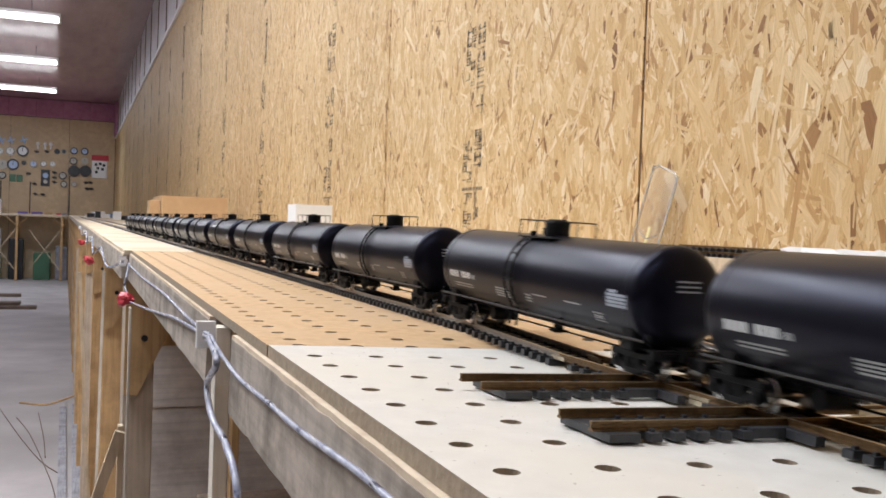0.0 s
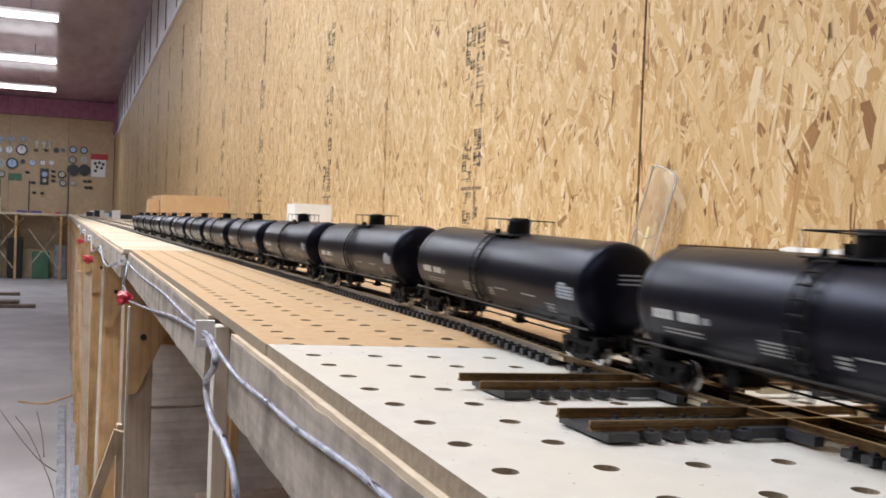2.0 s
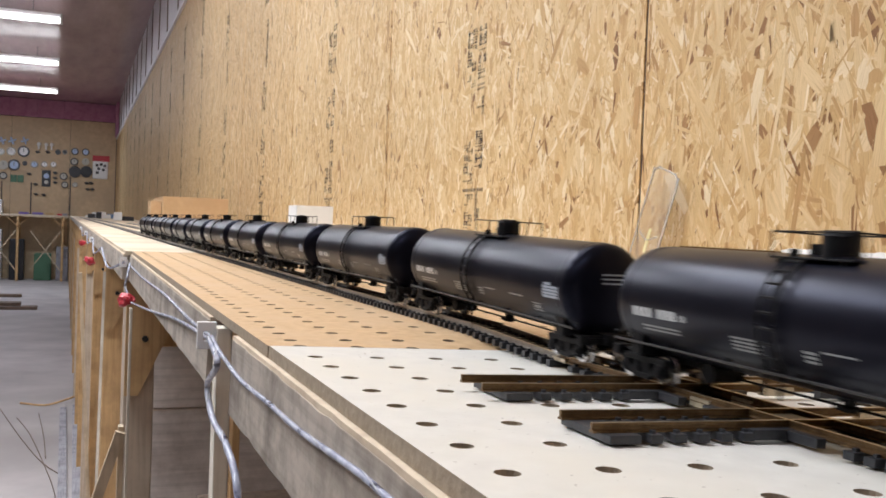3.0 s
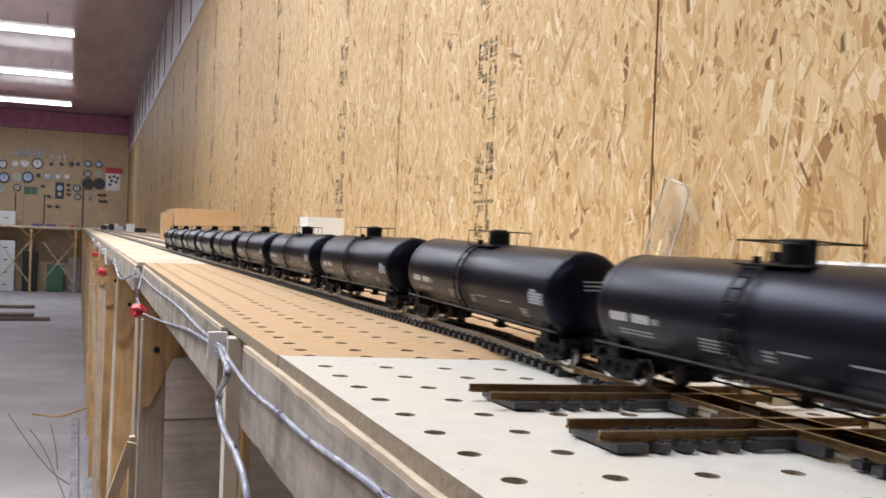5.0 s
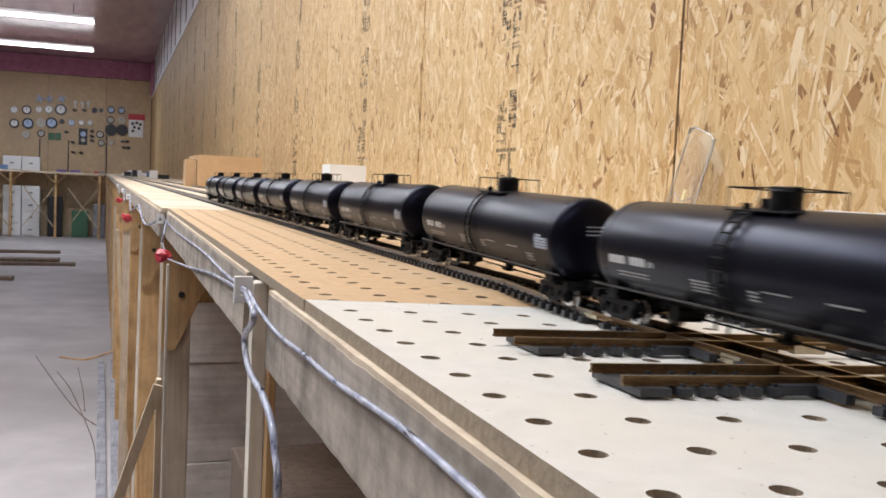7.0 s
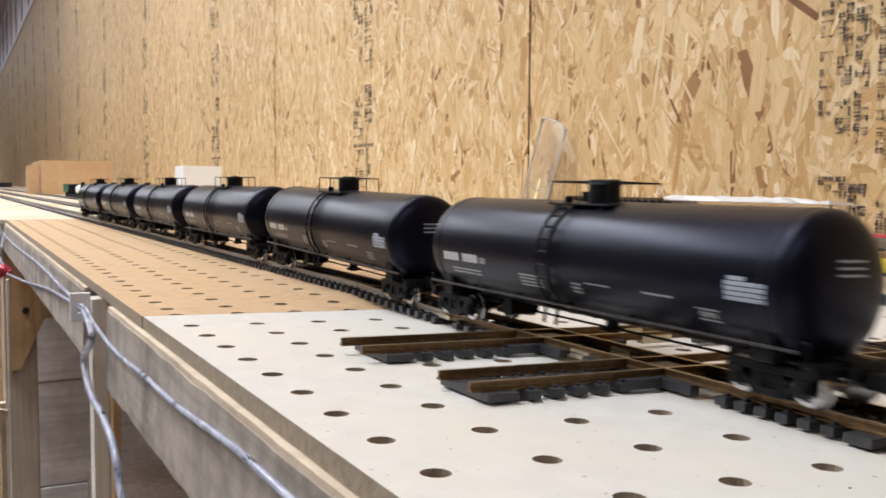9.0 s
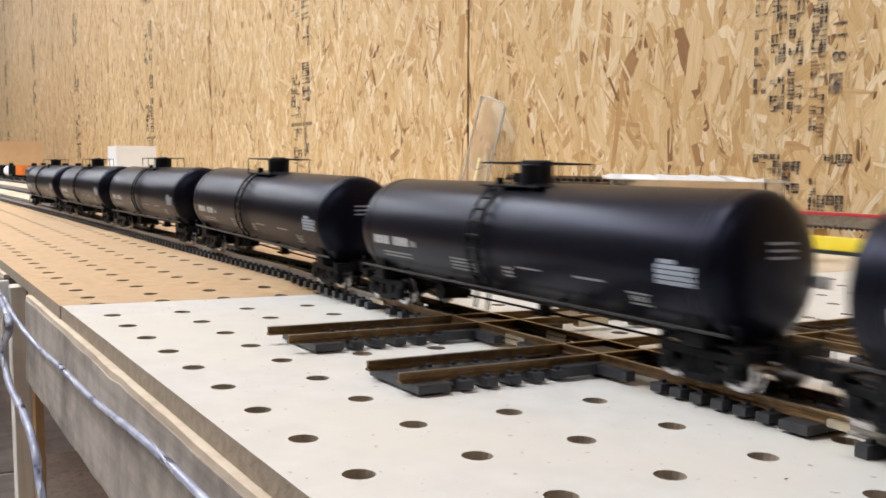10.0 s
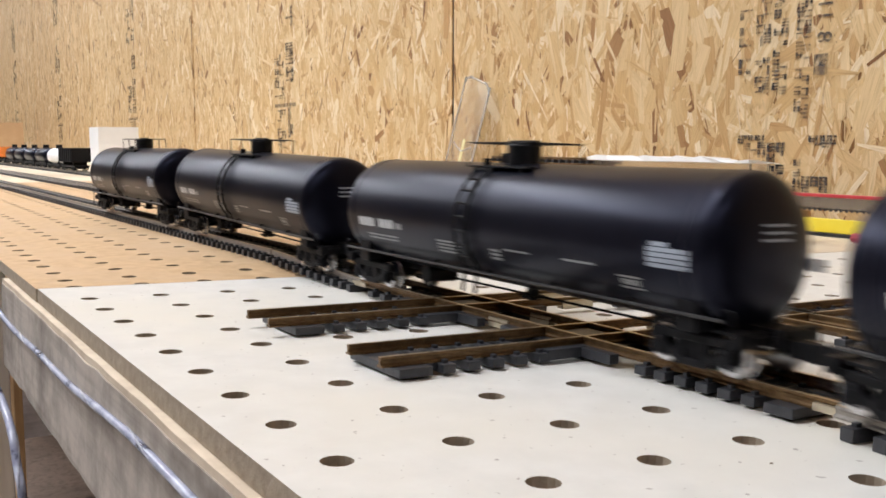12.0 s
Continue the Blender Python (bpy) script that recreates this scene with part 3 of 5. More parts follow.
def perforated(x0, y0, cols, rows, xa, xb, ya, yb, r=0.0031, seg=14, notched=False):
    """A board from xa to xb and ya to yb with round holes through it at (x0 + i P, y0 + j P)."""
    verts, faces, mats = [], [], []

    def v(*p):
        verts.append(p)
        return len(verts) - 1
    ring = [(math.cos(2 * math.pi * (k + 0.5) / seg), math.sin(2 * math.pi * (k + 0.5) / seg)) for k in range(seg)]
    xs = [xa] + [x0 + (i + 0.5) * P for i in range(cols - 1)] + [xb]
    ys = [ya] + [y0 + (j + 0.5) * P for j in range(rows - 1)] + [yb]
    rr = random.Random(rows * 31 + cols)
    for i in range(cols):
        for j in range(rows):
            cx, cy = x0 + i * P + rr.uniform(-2, 2) * 1e-4, y0 + j * P + rr.uniform(-2, 2) * 1e-4
            ax, bx, ay, by = xs[i], xs[i + 1], ys[j], ys[j + 1]
            if notched and j == 0:
                # half holes where the saw cut through the row
                arc = [(cx - r * math.cos(math.pi * q / 8), ay + r * 1.25 * math.sin(math.pi * q / 8)) for q in range(9)]
                front = [(ax, ay)] + arc + [(bx, ay)]
                faces.append(tuple([v(*p, 0) for p in front] + [v(bx, by, 0), v(ax, by, 0)]))
                mats.append(0)
                for p, q in zip(front, front[1:]):
                    faces.append((v(*p, 0), v(*p, -THICK), v(*q, -THICK), v(*q, 0)))
                    mats.append(1)
                continue
            outer, inner, low = [], [], []
            for c, s in ring:
                k = min(((bx - cx) if c > 0 else (cx - ax)) / max(abs(c), 1e-6), ((by - cy) if s > 0 else (cy - ay)) / max(abs(s), 1e-6))
                outer.append(v(cx + c * k, cy + s * k, 0))
                inner.append(v(cx + c * r, cy + s * r, -0.0001))
                low.append(v(cx + c * r, cy + s * r, -THICK))
            for k in range(seg):
                q = (k + 1) % seg
                c, s = ring[k]
                d, u = ring[q]
                a, b_ = verts[outer[k]], verts[outer[q]]
                if abs(a[0] - b_[0]) > 1e-6 and abs(a[1] - b_[1]) > 1e-6:
                    corner = v(bx if c + d > 0 else ax, by if s + u > 0 else ay, 0)
                    faces.append((inner[k], outer[k], corner, outer[q], inner[q]))
                else:
                    faces.append((inner[k], outer[k], outer[q], inner[q]))
                mats.append(0)
                faces.append((low[k], inner[k], inner[q], low[q]))
                mats.append(1)
    e = [v(xa, ya, 0), v(xb, ya, 0), v(xb, yb, 0), v(xa, yb, 0), v(xa, ya, -THICK), v(xb, ya, -THICK), v(xb, yb, -THICK), v(xa, yb, -THICK)]
    for q in ((1, 2, 6, 5), (2, 3, 7, 6), (3, 0, 4, 7)) if notched else ((0, 1, 5, 4), (1, 2, 6, 5), (2, 3, 7, 6), (3, 0, 4, 7)):
        faces.append(tuple(e[k] for k in q))
        mats.append(1)
    if notched:
        # the end of the sheet is screwed down on to the leaning one
        verts = [(p, q, w - 0.03 * p * max(0.0, 1 - (q - ya) / 0.034)) for p, q, w in verts]
    me = bpy.data.meshes.new("board")
    me.from_pydata(verts, [], faces)
    me.polygons.foreach_set("material_index", mats)
    me.update()
    return me


def board(name, me, label, top, lean):
    me.materials.append(top)
    me.materials.append(M_EDGE)
    ob = new(name, me)
    ob.matrix_basis = lean
    return tagged(ob, label, "board", kind="")


board("pegboard", perforated(0, -24 * P, 26, 25, -0.0125, 0.652, -0.63, 0.0305), "off-white painted perforated hardboard sheet on the bench", M_WHITEBOARD, TILT)
board("pegboard", perforated(0.0010, 0.0521 - 0.0254, 13, 43, -0.0130, 0.3225, 0.0308, 1.115, notched=True), "raw brown perforated hardboard sheet on the bench", M_BROWNBOARD, LEVEL)
solid("base_board", box(B(), 0.3285, 0.652, 0.0322, 1.115, -0.006, 0.0, 0.0004), M_PALEBOARD, "pale plywood board on the bench by the wall", "board", m=TILT)

# dust and crumbs on the boards
rd = random.Random(77)
bm = B()
for k in range(60):
    cx, cy = rd.uniform(-0.005, 0.24), rd.uniform(-0.3, 0.35)
    rr_ = rd.uniform(0.00012, 0.0003)
    bmesh.ops.create_icosphere(bm, subdivisions=1, radius=rr_, matrix=Matrix.LocRotScale((cx, cy, rr_ * 0.5), None, (rd.uniform(0.6, 2.2), 1, 0.5)))
solid("crumbs", bm, M_EDGE, "tiny brown dust crumbs scattered on the boards", "debris", kind="stuff", m=TILT)

# plain deck boards farther along, whose front edge runs out a little
EDGE = [(1.1165, -0.023), (3.4, -0.047), (8.2, -0.108), (13.0, -0.17), (17.5, -0.23), (21.75, -0.285)]
for (ya, xa), (yb, xb) in zip(EDGE, EDGE[1:]):
    bm = B()
    lo = [bm.verts.new(p) for p in ((xa, ya, -0.006), (0.652, ya, -0.006), (0.652, yb - 0.002, -0.006), (xb, yb - 0.002, -0.006))]
    hi = [bm.verts.new((v.co.x, v.co.y, 0.0)) for v in lo]
    bm.faces.new(lo[::-1])
    bm.faces.new(hi)
    for k in range(4):
        bm.faces.new((lo[k], lo[(k + 1) % 4], hi[(k + 1) % 4], hi[k]))
    solid("deck_board", bm, M_PALEBOARD, "pale plywood deck board on the long bench", "board", "deck boards of the bench", m=LEVEL)

for ya, yb in ((-2.45, -0.632), (-4.25, -2.452)):
    solid("deck_board", box(B(), -0.0125, 0.652, ya, yb, -0.006, 0.0, 0.0004), M_PALEBOARD, "pale plywood deck board on the long bench", "board", "deck boards of the bench", m=TILT)


def batten(ya, yb, xa, xb, mat=None, top=None):
    """A front batten from ya to yb with a fresh-sawn upper edge."""
    t = thing("batten", "weathered grey wooden batten along the bench front", "batten", "front battens", m=TILT)
    n = max(2, int((yb - ya) / 0.012)) if -1 < ya < 1.2 else 2
    rr = random.Random(int(ya * 1000))
    rag = [(rr.gauss(0, 0.0002), rr.gauss(0, 0.00022), rr.gauss(0, 0.0004)) for k in range(n + 1)]
    for nm, m_, z0, z1, dx in (("face", M_FASCIA, -0.044, -0.0075, 0.0), ("top_edge", M_FASCIATOP, -0.0075, -0.0054, 0.0004)):
        bm = B()
        rows = []
        for k in range(n + 1):
            y, f = ya + (yb - ya) * k / n, k / n
            a, b = xa + (xb - xa) * f - 0.0022 + dx, xa + (xb - xa) * f + 0.012
            g, h, e = rag[k]
            low, high = (z0 + e, z1 + h) if dx == 0 else (z0 + h, z1)
            rows.append([bm.verts.new(p) for p in ((a + (0 if dx == 0 else g), y, low), (b, y, z0), (b, y, z1), (a + g, y, high))])
        for p, q in zip(rows, rows[1:]):
            for k in range(4):
                bm.faces.new((p[k], p[(k + 1) % 4], q[(k + 1) % 4], q[k]))
        bm.faces.new(rows[0][::-1])
        bm.faces.new(rows[-1])
        bmesh.ops.recalc_face_normals(bm, faces=bm.faces[:])
        part(nm, bm, m_, t)
    return t


batten(-0.9, 0.109, -0.0130, -0.0130)
batten(-4.25, -0.904, -0.0130, -0.0130)
batten(0.2, 1.112, -0.0130, -0.0135)
for (ya, xa), (yb, xb) in zip(EDGE, EDGE[1:]):
    batten(ya + 0.004, yb - 0.004, xa, xb)

# joint cover with the two upright laths at the batten joint
solid("lath", box(B(), -0.0174, -0.0098, 0.150, 0.165, -1.45, -0.006, 0.0006), M_LATH, "pale upright lath at the batten joint", "lath", "laths", m=pose(0, 0, 0))
solid("lath", box(B(), -0.0096, -0.0056, 0.138, 0.1495, -1.45, -0.006, 0.0006), M_PINE, "darker upright lath behind the batten joint", "lath", "laths", m=pose(0, 0, 0))


def trestle(seed, post_wood):
    """A pair of posts with a cross rail, gussets and a diagonal brace."""
    r = random.Random(seed)
    t = thing("trestle", "pine trestle with plywood gussets under the bench", "trestle", "bench trestles")
    top = -0.046
    part("post", box(B(), -0.011, 0.034, 0, 0.089, FLOOR, top, 0.002), post_wood, t)
    part("post", box(B(), 0.56, 0.598, 0, 0.089, FLOOR, top - 0.018, 0.002), M_PINE, t)
    part("cross_rail", box(B(), 0.0345, 0.5595, 0.025, 0.063, top - 0.108, top - 0.022, 0.002), M_PINE, t)
    bm = B()
    pts = [(-0.0105, top - 0.004), (0.052, top - 0.004), (0.052, top - 0.085), (0.010, top - 0.178), (-0.0105, top - 0.178)]
    a = [bm.verts.new((x_, -0.0125, z_)) for x_, z_ in pts]
    b_ = [bm.verts.new((x_, -0.0005, z_)) for x_, z_ in pts]
    bm.faces.new(a)
    bm.faces.new(b_[::-1])
    for k in range(5):
        bm.faces.new((a[k], b_[k], b_[(k + 1) % 5], a[(k + 1) % 5]))
    bmesh.ops.recalc_face_normals(bm, faces=bm.faces[:])
    g = part("gusset", bm, M_PLY, t, "plywood gusset")
    part("bolt", rod(B(), (0.018, -0.0165, top - 0.09), (0.018, -0.0126, top - 0.09), 0.005, 10), M_GUNMETAL, g)
    part("stretcher", box(B(), 0.0345, 0.5595, 0.03, 0.05, -1.05, -0.98, 0.002), M_PINE, t)
    return t


EDGEX = lambda y: np.interp(y, [0, 1.1, 3.4, 8.2, 13, 17.5, 21.75], [0, -0.006, -0.028, -0.09, -0.152, -0.21, -0.268])
for k, y in enumerate([-4.1, -3.0, -1.9, -0.9, 1.16, 2.05, 3.1, 4.3, 5.5, 6.7, 7.9, 9.1, 10.3, 11.5, 12.7, 13.9, 15.1, 16.3, 17.5, 18.7, 19.9, 21.1]):
    t = trestle(k - 3, M_GREYPOST if k % 3 == 1 else M_PINE)
    t.matrix_basis = pose(float(EDGEX(y)), y, 0)

# loose laths and boards against the bench front
solid("lath", box(B(), -0.0225, -0.0190, 0.945, 0.955, FLOOR, -0.07, 0.0006), M_LATH, "thin white upright lath at the bench front", "lath", "laths")
solid("lath", beam(B(), (-0.0284, 2.015, -0.0829), (-0.0409, 2.015, -1.45), 0.008, 0.006), M_LATH, "thin pale lath leaning on the bench front", "lath", "laths")
solid("lath", beam(B(), (-0.0799, 3.065, -0.148), (-0.0026, 3.065, -1.45), 0.026, 0.012), M_PINEPALE, "pale board leaning on the bench front", "lath", "laths")
solid("lath", box(B(), -0.037, -0.0305, 0.84, 0.853, FLOOR, -0.205, 0.0006), M_PINEPALE, "pale upright lath beside the post", "lath", "laths")
solid("lath", beam(B(), (-0.0345, 0.832, -0.21), (-0.42, 0.832, FLOOR + 0.01), 0.008, 0.012), M_PINEPALE, "pale slanting lath propped on the floor", "lath", "laths")
for k, (xa, ya, xb, yb) in enumerate([(-0.055, 3.6, -0.075, 7.45), (-0.115, 3.5, -0.165, 7.35), (-0.030, 3.7, -0.035, 7.6)]):
    solid("board", beam(B(), (xa, ya, FLOOR + 0.009 + 0.001 * k), (xb, yb, FLOOR + 0.009 + 0.001 * k), 0.046, 0.016), M_GREYBOARD, "grey weathered board lying on the floor by the bench", "board", "loose boards")
solid("floor_stick", tube(B(), [(-0.48, 7.62, FLOOR + 0.008), (-0.30, 7.50, FLOOR + 0.008), (-0.17, 7.55, FLOOR + 0.03), (-0.09, 7.68, FLOOR + 0.035)], 0.008, 6), M_PINE, "thin brown stick lying on the floor", "stick")
for k, (y, x0, z0, z1) in enumerate([(1.42, 0.04, FLOOR, -0.49), (1.422, 0.04, -0.489, -0.30), (1.42, 0.04, -0.299, -0.17)]):
    solid("stored_panel", box(B(), x0, 0.555, y, y + 0.6, z0, z1, 0.003), M_STORED, "grey dusty board pack stored under the bench", "board", "stored boards")
# One block for the dark planks, also there to darken the under-bench space.
solid("plank", box(B(), 0.06, 0.54, 0.62, 0.86, FLOOR, -0.30, 0.004), M_DARKWOOD, "thick dark brown plank on end under the bench", "plank")
solid("under_brace", beam(B(), (0.16, -0.35, -0.55), (0.16, 0.65, -0.13), 0.03, 0.09), M_DARKWOOD, "dark wooden brace under the bench", "brace")
for k, (x0, x1, y0, y1, z) in enumerate([(-2.0, -0.66, 15.3, 15.55, 0.0), (-1.9, -0.9, 15.42, 15.72, 0.05), (-2.2, -1.0, 17.6, 17.8, 0.0), (-2.3, -1.35, 13.2, 13.4, 0.0)]):
    solid("plank", box(B(), x0, x1, y0, y1, FLOOR + z, FLOOR + z + 0.05, 0.004), M_DARKWOOD, "short brown plank lying on the floor", "plank", "planks on the floor")
for pts in ([(-0.66, 7.7), (-0.604, 7.40), (-0.393, 6.31), (-0.253, 5.69), (-0.15, 5.4)], [(-0.47, 7.06), (-0.36, 6.5), (-0.25, 5.7), (-0.17, 5.0), (-0.15, 4.4)], [(-0.33, 7.2), (-0.27, 6.4), (-0.24, 5.8)]):
    solid("floor_wire", tube(B(), [(a, b, FLOOR + 0.004) for a, b in pts], 0.0030, 6), M_DARKWOOD, "thin dark wire lying loose on the floor", "wire", "wires on the floor")

# ---------------------------------------------------------------- cables along the front
XC = -0.0168
def front_cable(label, pts, r):
    # two strands twisted round the run
    run = []
    ctl = [Vector(p) for p in pts]
    ctl = [ctl[0] * 2 - ctl[1]] + ctl + [ctl[-1] * 2 - ctl[-2]]
    for a, b, c, d in zip(ctl, ctl[1:], ctl[2:], ctl[3:]):
        n = max(2, int((c - b).length / 0.0022))
        for k in range(n):
            t = k / n
            run.append(0.5 * (2 * b + (c - a) * t + (2 * a - 5 * b + 4 * c - d) * t * t + (3 * b - a - 3 * c + d) * t ** 3))
    run.append(ctl[-2])
    far, walked = [], 0.0
    for k, p in enumerate(run):
        q = run[min(k + 1, len(run) - 1)] - run[max(k - 1, 0)]
        walked += (p - run[max(k - 1, 0)]).length
        far.append((p, q.normalized(), walked))
    cable = thing("cable", label, "cable", "front cables")
    part("jacket", tube(B(), [tuple(p) for p, q, w in far], r, 10, 1), M_CABLE, cable, "shiny grey plastic jacket")
    line = []
    for p, q, w in far:
        u = q.cross(Vector((0, 0, 1)) if abs(q.z) < 0.9 else Vector((1, 0, 0))).normalized()
        g = 0.9 + w / 0.06 * 2 * math.pi
        line.append(tuple(p + (u * math.cos(g) + q.cross(u) * math.sin(g)) * r * 0.78))
    part("core_ridge", tube(B(), line, r * 0.34, 6, 1), M_CABLEDARK, cable, "darker lead showing through the jacket")
    return cable


front_cable("grey twisted cable stapled along the bench front", [(XC - 0.004, 0.146, -0.010), (XC - 0.003, 0.118, -0.0150), (XC, 0.073, -0.0212), (XC, 0.010, -0.0192), (XC, -0.052, -0.0178), (XC, -0.103, -0.0147), (XC, -0.15, -0.0132), (XC, -0.3, -0.014)], 0.00105)
front_cable("grey cable hanging from the clip", [(XC - 0.004, 0.156, -0.012), (XC - 0.0055, 0.112, -0.019), (XC - 0.0045, 0.153, -0.037), (XC - 0.0045, 0.128, -0.050), (XC - 0.0045, 0.078, -0.053), (XC - 0.0045, 0.043, -0.067), (XC - 0.004, 0.03, -0.12), (XC - 0.003, 0.05, -0.4)], 0.0017)
front_cable("grey cable running between clips", [(XC - 0.002, 1.085, -0.018), (XC, 0.806, -0.020), (XC, 0.49, -0.015), (XC, 0.304, -0.016), (XC - 0.003, 0.16, -0.0115)], 0.0012)
front_cable("grey cable from the red splice to the clip", [(XC - 0.003, 0.99, -0.066), (XC - 0.001, 0.614, -0.042), (XC - 0.001, 0.383, -0.025), (XC - 0.003, 0.16, -0.013)], 0.0012)
front_cable("short looped grey cable above the red splice", [(XC - 0.002, 1.06, -0.016), (XC - 0.007, 1.02, -0.034), (XC - 0.008, 1.05, -0.048), (XC - 0.004, 0.985, -0.060)], 0.0014)
for ya, yb in ((1.06, 1.6), (1.6, 2.3), (2.3, 3.2), (3.2, 4.4)):
    xa, xb = float(EDGEX(ya)) + XC - (0.018 if ya > 1.1 else 0), float(EDGEX(yb)) + XC - 0.018
    front_cable("grey cable sagging along the bench front", [(xa, ya, -0.012), ((xa + xb) / 2 - 0.006, (ya + yb) / 2, -0.036), (xb, yb, -0.012)], 0.002)


def cable_clip(m):
    t = thing("cable_clip", "square white plastic cable clip on the bench front", "clip", "cable clips", m=m)
    bm = B()
    for x0, x1, z0, z1 in ((-0.0052, -0.0022, -0.0072, 0.0072), (0.0018, 0.0048, -0.0072, 0.0072), (-0.0022, 0.0018, 0.0022, 0.0072), (-0.0022, 0.0018, -0.0072, -0.0032)):
        box(bm, x0, x1, -0.0022, 0.0022, z0, z1)
    part("plate", bm, M_CLIP, t, "white plastic plate with a cable hole")
    part("stem", box(B(), 0.0048, 0.0068, -0.0016, 0.0016, -0.003, 0.003), M_CLIP, t)
    return t


clip0 = cable_clip(pose(-0.0219, 0.158, -0.0105))
for y in (1.06, 2.3, 3.2, 4.4):
    copy_thing(clip0, pose(-0.0215 + float(EDGEX(y)) - (0.018 if y > 1.2 else 0), y, -0.014))


def splice(m, n):
    rr = random.Random(n)
    bm = B()
    bmesh.ops.create_icosphere(bm, subdivisions=2, radius=0.012)
    for v in bm.verts:
        v.co *= rr.uniform(0.72, 1.15)
        v.co.z *= 0.85
    for k in range(5):
        a = rr.uniform(0, 6.3)
        rod(bm, (0, 0, 0), (0.013 * math.cos(a), 0.016 * math.sin(a), rr.uniform(-0.008, 0.01)), 0.0022, 6)
    return solid("wire_splice", bm, M_RED, "crumpled red taped wire splice at the bench front", "splice", "red splices", m=m)


splice(pose(-0.0265, 0.985, -0.0625), 1)
splice(pose(-0.062, 2.05, -0.06), 2)
splice(pose(-0.075, 3.2, -0.05), 3)

# ---------------------------------------------------------------- track
GAUGE, RAIL_H, TIE_H = 0.0165, 0.0055, 0.0029
SLOPE = -0.0118
TRACK_X, TRACK_Y0 = 0.1048, -0.03
YAW = math.degrees(math.atan(-SLOPE))


def drop(y):
    """The boards' cross slope at y: the line climbs from the leaning sheet to the level one."""
    return -0.03 * (1 - min(1.0, max(0.0, (y - 0.005) / 0.075)))


def bend(y):
    """The line swings a little towards the bench front past the crossing."""
    if y > -0.25:
        return -0.77 * min(0.0, y + 0.17) ** 2
    return -0.0049 - 0.123 * min(-0.25 - y, 0.38)


def on_track(y, x=TRACK_X, z=0.0, span=0.045):
    xx = x + SLOPE * (y - TRACK_Y0) + (bend(y - span) + bend(y + span)) / 2
    yaw = math.degrees(math.atan(-SLOPE - (bend(y + span) - bend(y - span)) / (2 * span)))
    a, b = drop(y - span) * xx, drop(y + span) * xx
    lean = Matrix.Rotation(math.atan(-drop(y)), 4, "Y")
    return Matrix.Translation((xx, y, (a + b) / 2)) @ Matrix.Rotation(math.atan((b - a) / (2 * span)), 4, "X") @ lean @ pose(0, 0, z, 0, 0, yaw)


def rail(bm_low, bm_top, x_, y0, y1):
    """One rail along local Y: foot, web and head; the worn top is apart."""
    extrude_rail(bm_low, x_, y0, y1, False)
    box(bm_top, x_ - 0.00052, x_ + 0.00052, y0, y1, RAIL_H - 0.0001, RAIL_H)


def extrude_rail(bm, c, a, b, across, lift=0.0):
    """The rail's section drawn out from a to b along Y, or along X if across."""
    half = [(0.0012, TIE_H), (0.0012, TIE_H + 0.0004), (0.0004, TIE_H + 0.0008), (0.0004, RAIL_H - 0.0010), (0.00065, RAIL_H - 0.0007), (0.00065, RAIL_H - 0.0001)]
    sec = [(-u, w) for u, w in half] + [(u, w) for u, w in half[::-1]]
    ends = []
    for e in (a, b):
        ends.append([bm.verts.new((e, c + u, w + lift) if across else (c + u, e, w + lift)) for u, w in sec])
    n = len(sec)
    for k in range(n):
        bm.faces.new((ends[0][k], ends[0][(k + 1) % n], ends[1][(k + 1) % n], ends[1][k]))
    bm.faces.new(ends[0])
    bm.faces.new(ends[1][::-1])
    bmesh.ops.recalc_face_normals(bm, faces=bm.faces[:])


def tie_mesh(width=0.0032, half=0.0130, foot=0.0):
    bm = B()
    box(bm, -half, half, -width / 2, width / 2, foot, TIE_H, 0.0003)
    for sx in (-1, 1):
        for d in (-1, 1):
            box(bm, sx * GAUGE / 2 + d * 0.0021 - 0.0007, sx * GAUGE / 2 + d * 0.0021 + 0.0007, -0.0006, 0.0006, TIE_H - 0.0001, TIE_H + 0.0008)
    return mesh_of("tie", bm, M_TIE)


TIE = tie_mesh()


def straight_track(y0, y1, x_, label, near, pitch=0.0076, group="straight tracks"):
    mid = (y0 + y1) / 2
    h = (y1 - y0) / 2
    t = thing("track", label, "track", group, m=on_track(mid, x_ + 0.0016))
    low, top = B(), B()
    for sx in (-1, 1):
        l2, t2 = B(), B()
        rail(l2, t2, sx * GAUGE / 2, -h, h)
        rl = part("rail", l2, M_NICKEL, t, "dull grey-brown metal rail")
        part("rail_head", t2, M_RAILTOP, rl, "worn bright rail top")
    low.free()
    top.free()
    n = int(2 * h / pitch)
    if near:
        for k in range(n):
            share("tie", TIE, t, pose(0, -h + (k + 0.5) * pitch, 0))
    else:
        bm = B()
        for k in range(n):
            box(bm, -0.0130, 0.0130, -h + (k + 0.3) * pitch, -h + (k + 0.7) * pitch, 0, TIE_H)
        tagged(part("tie_strip", bm, M_TIE, t), kind="stuff")
    return t


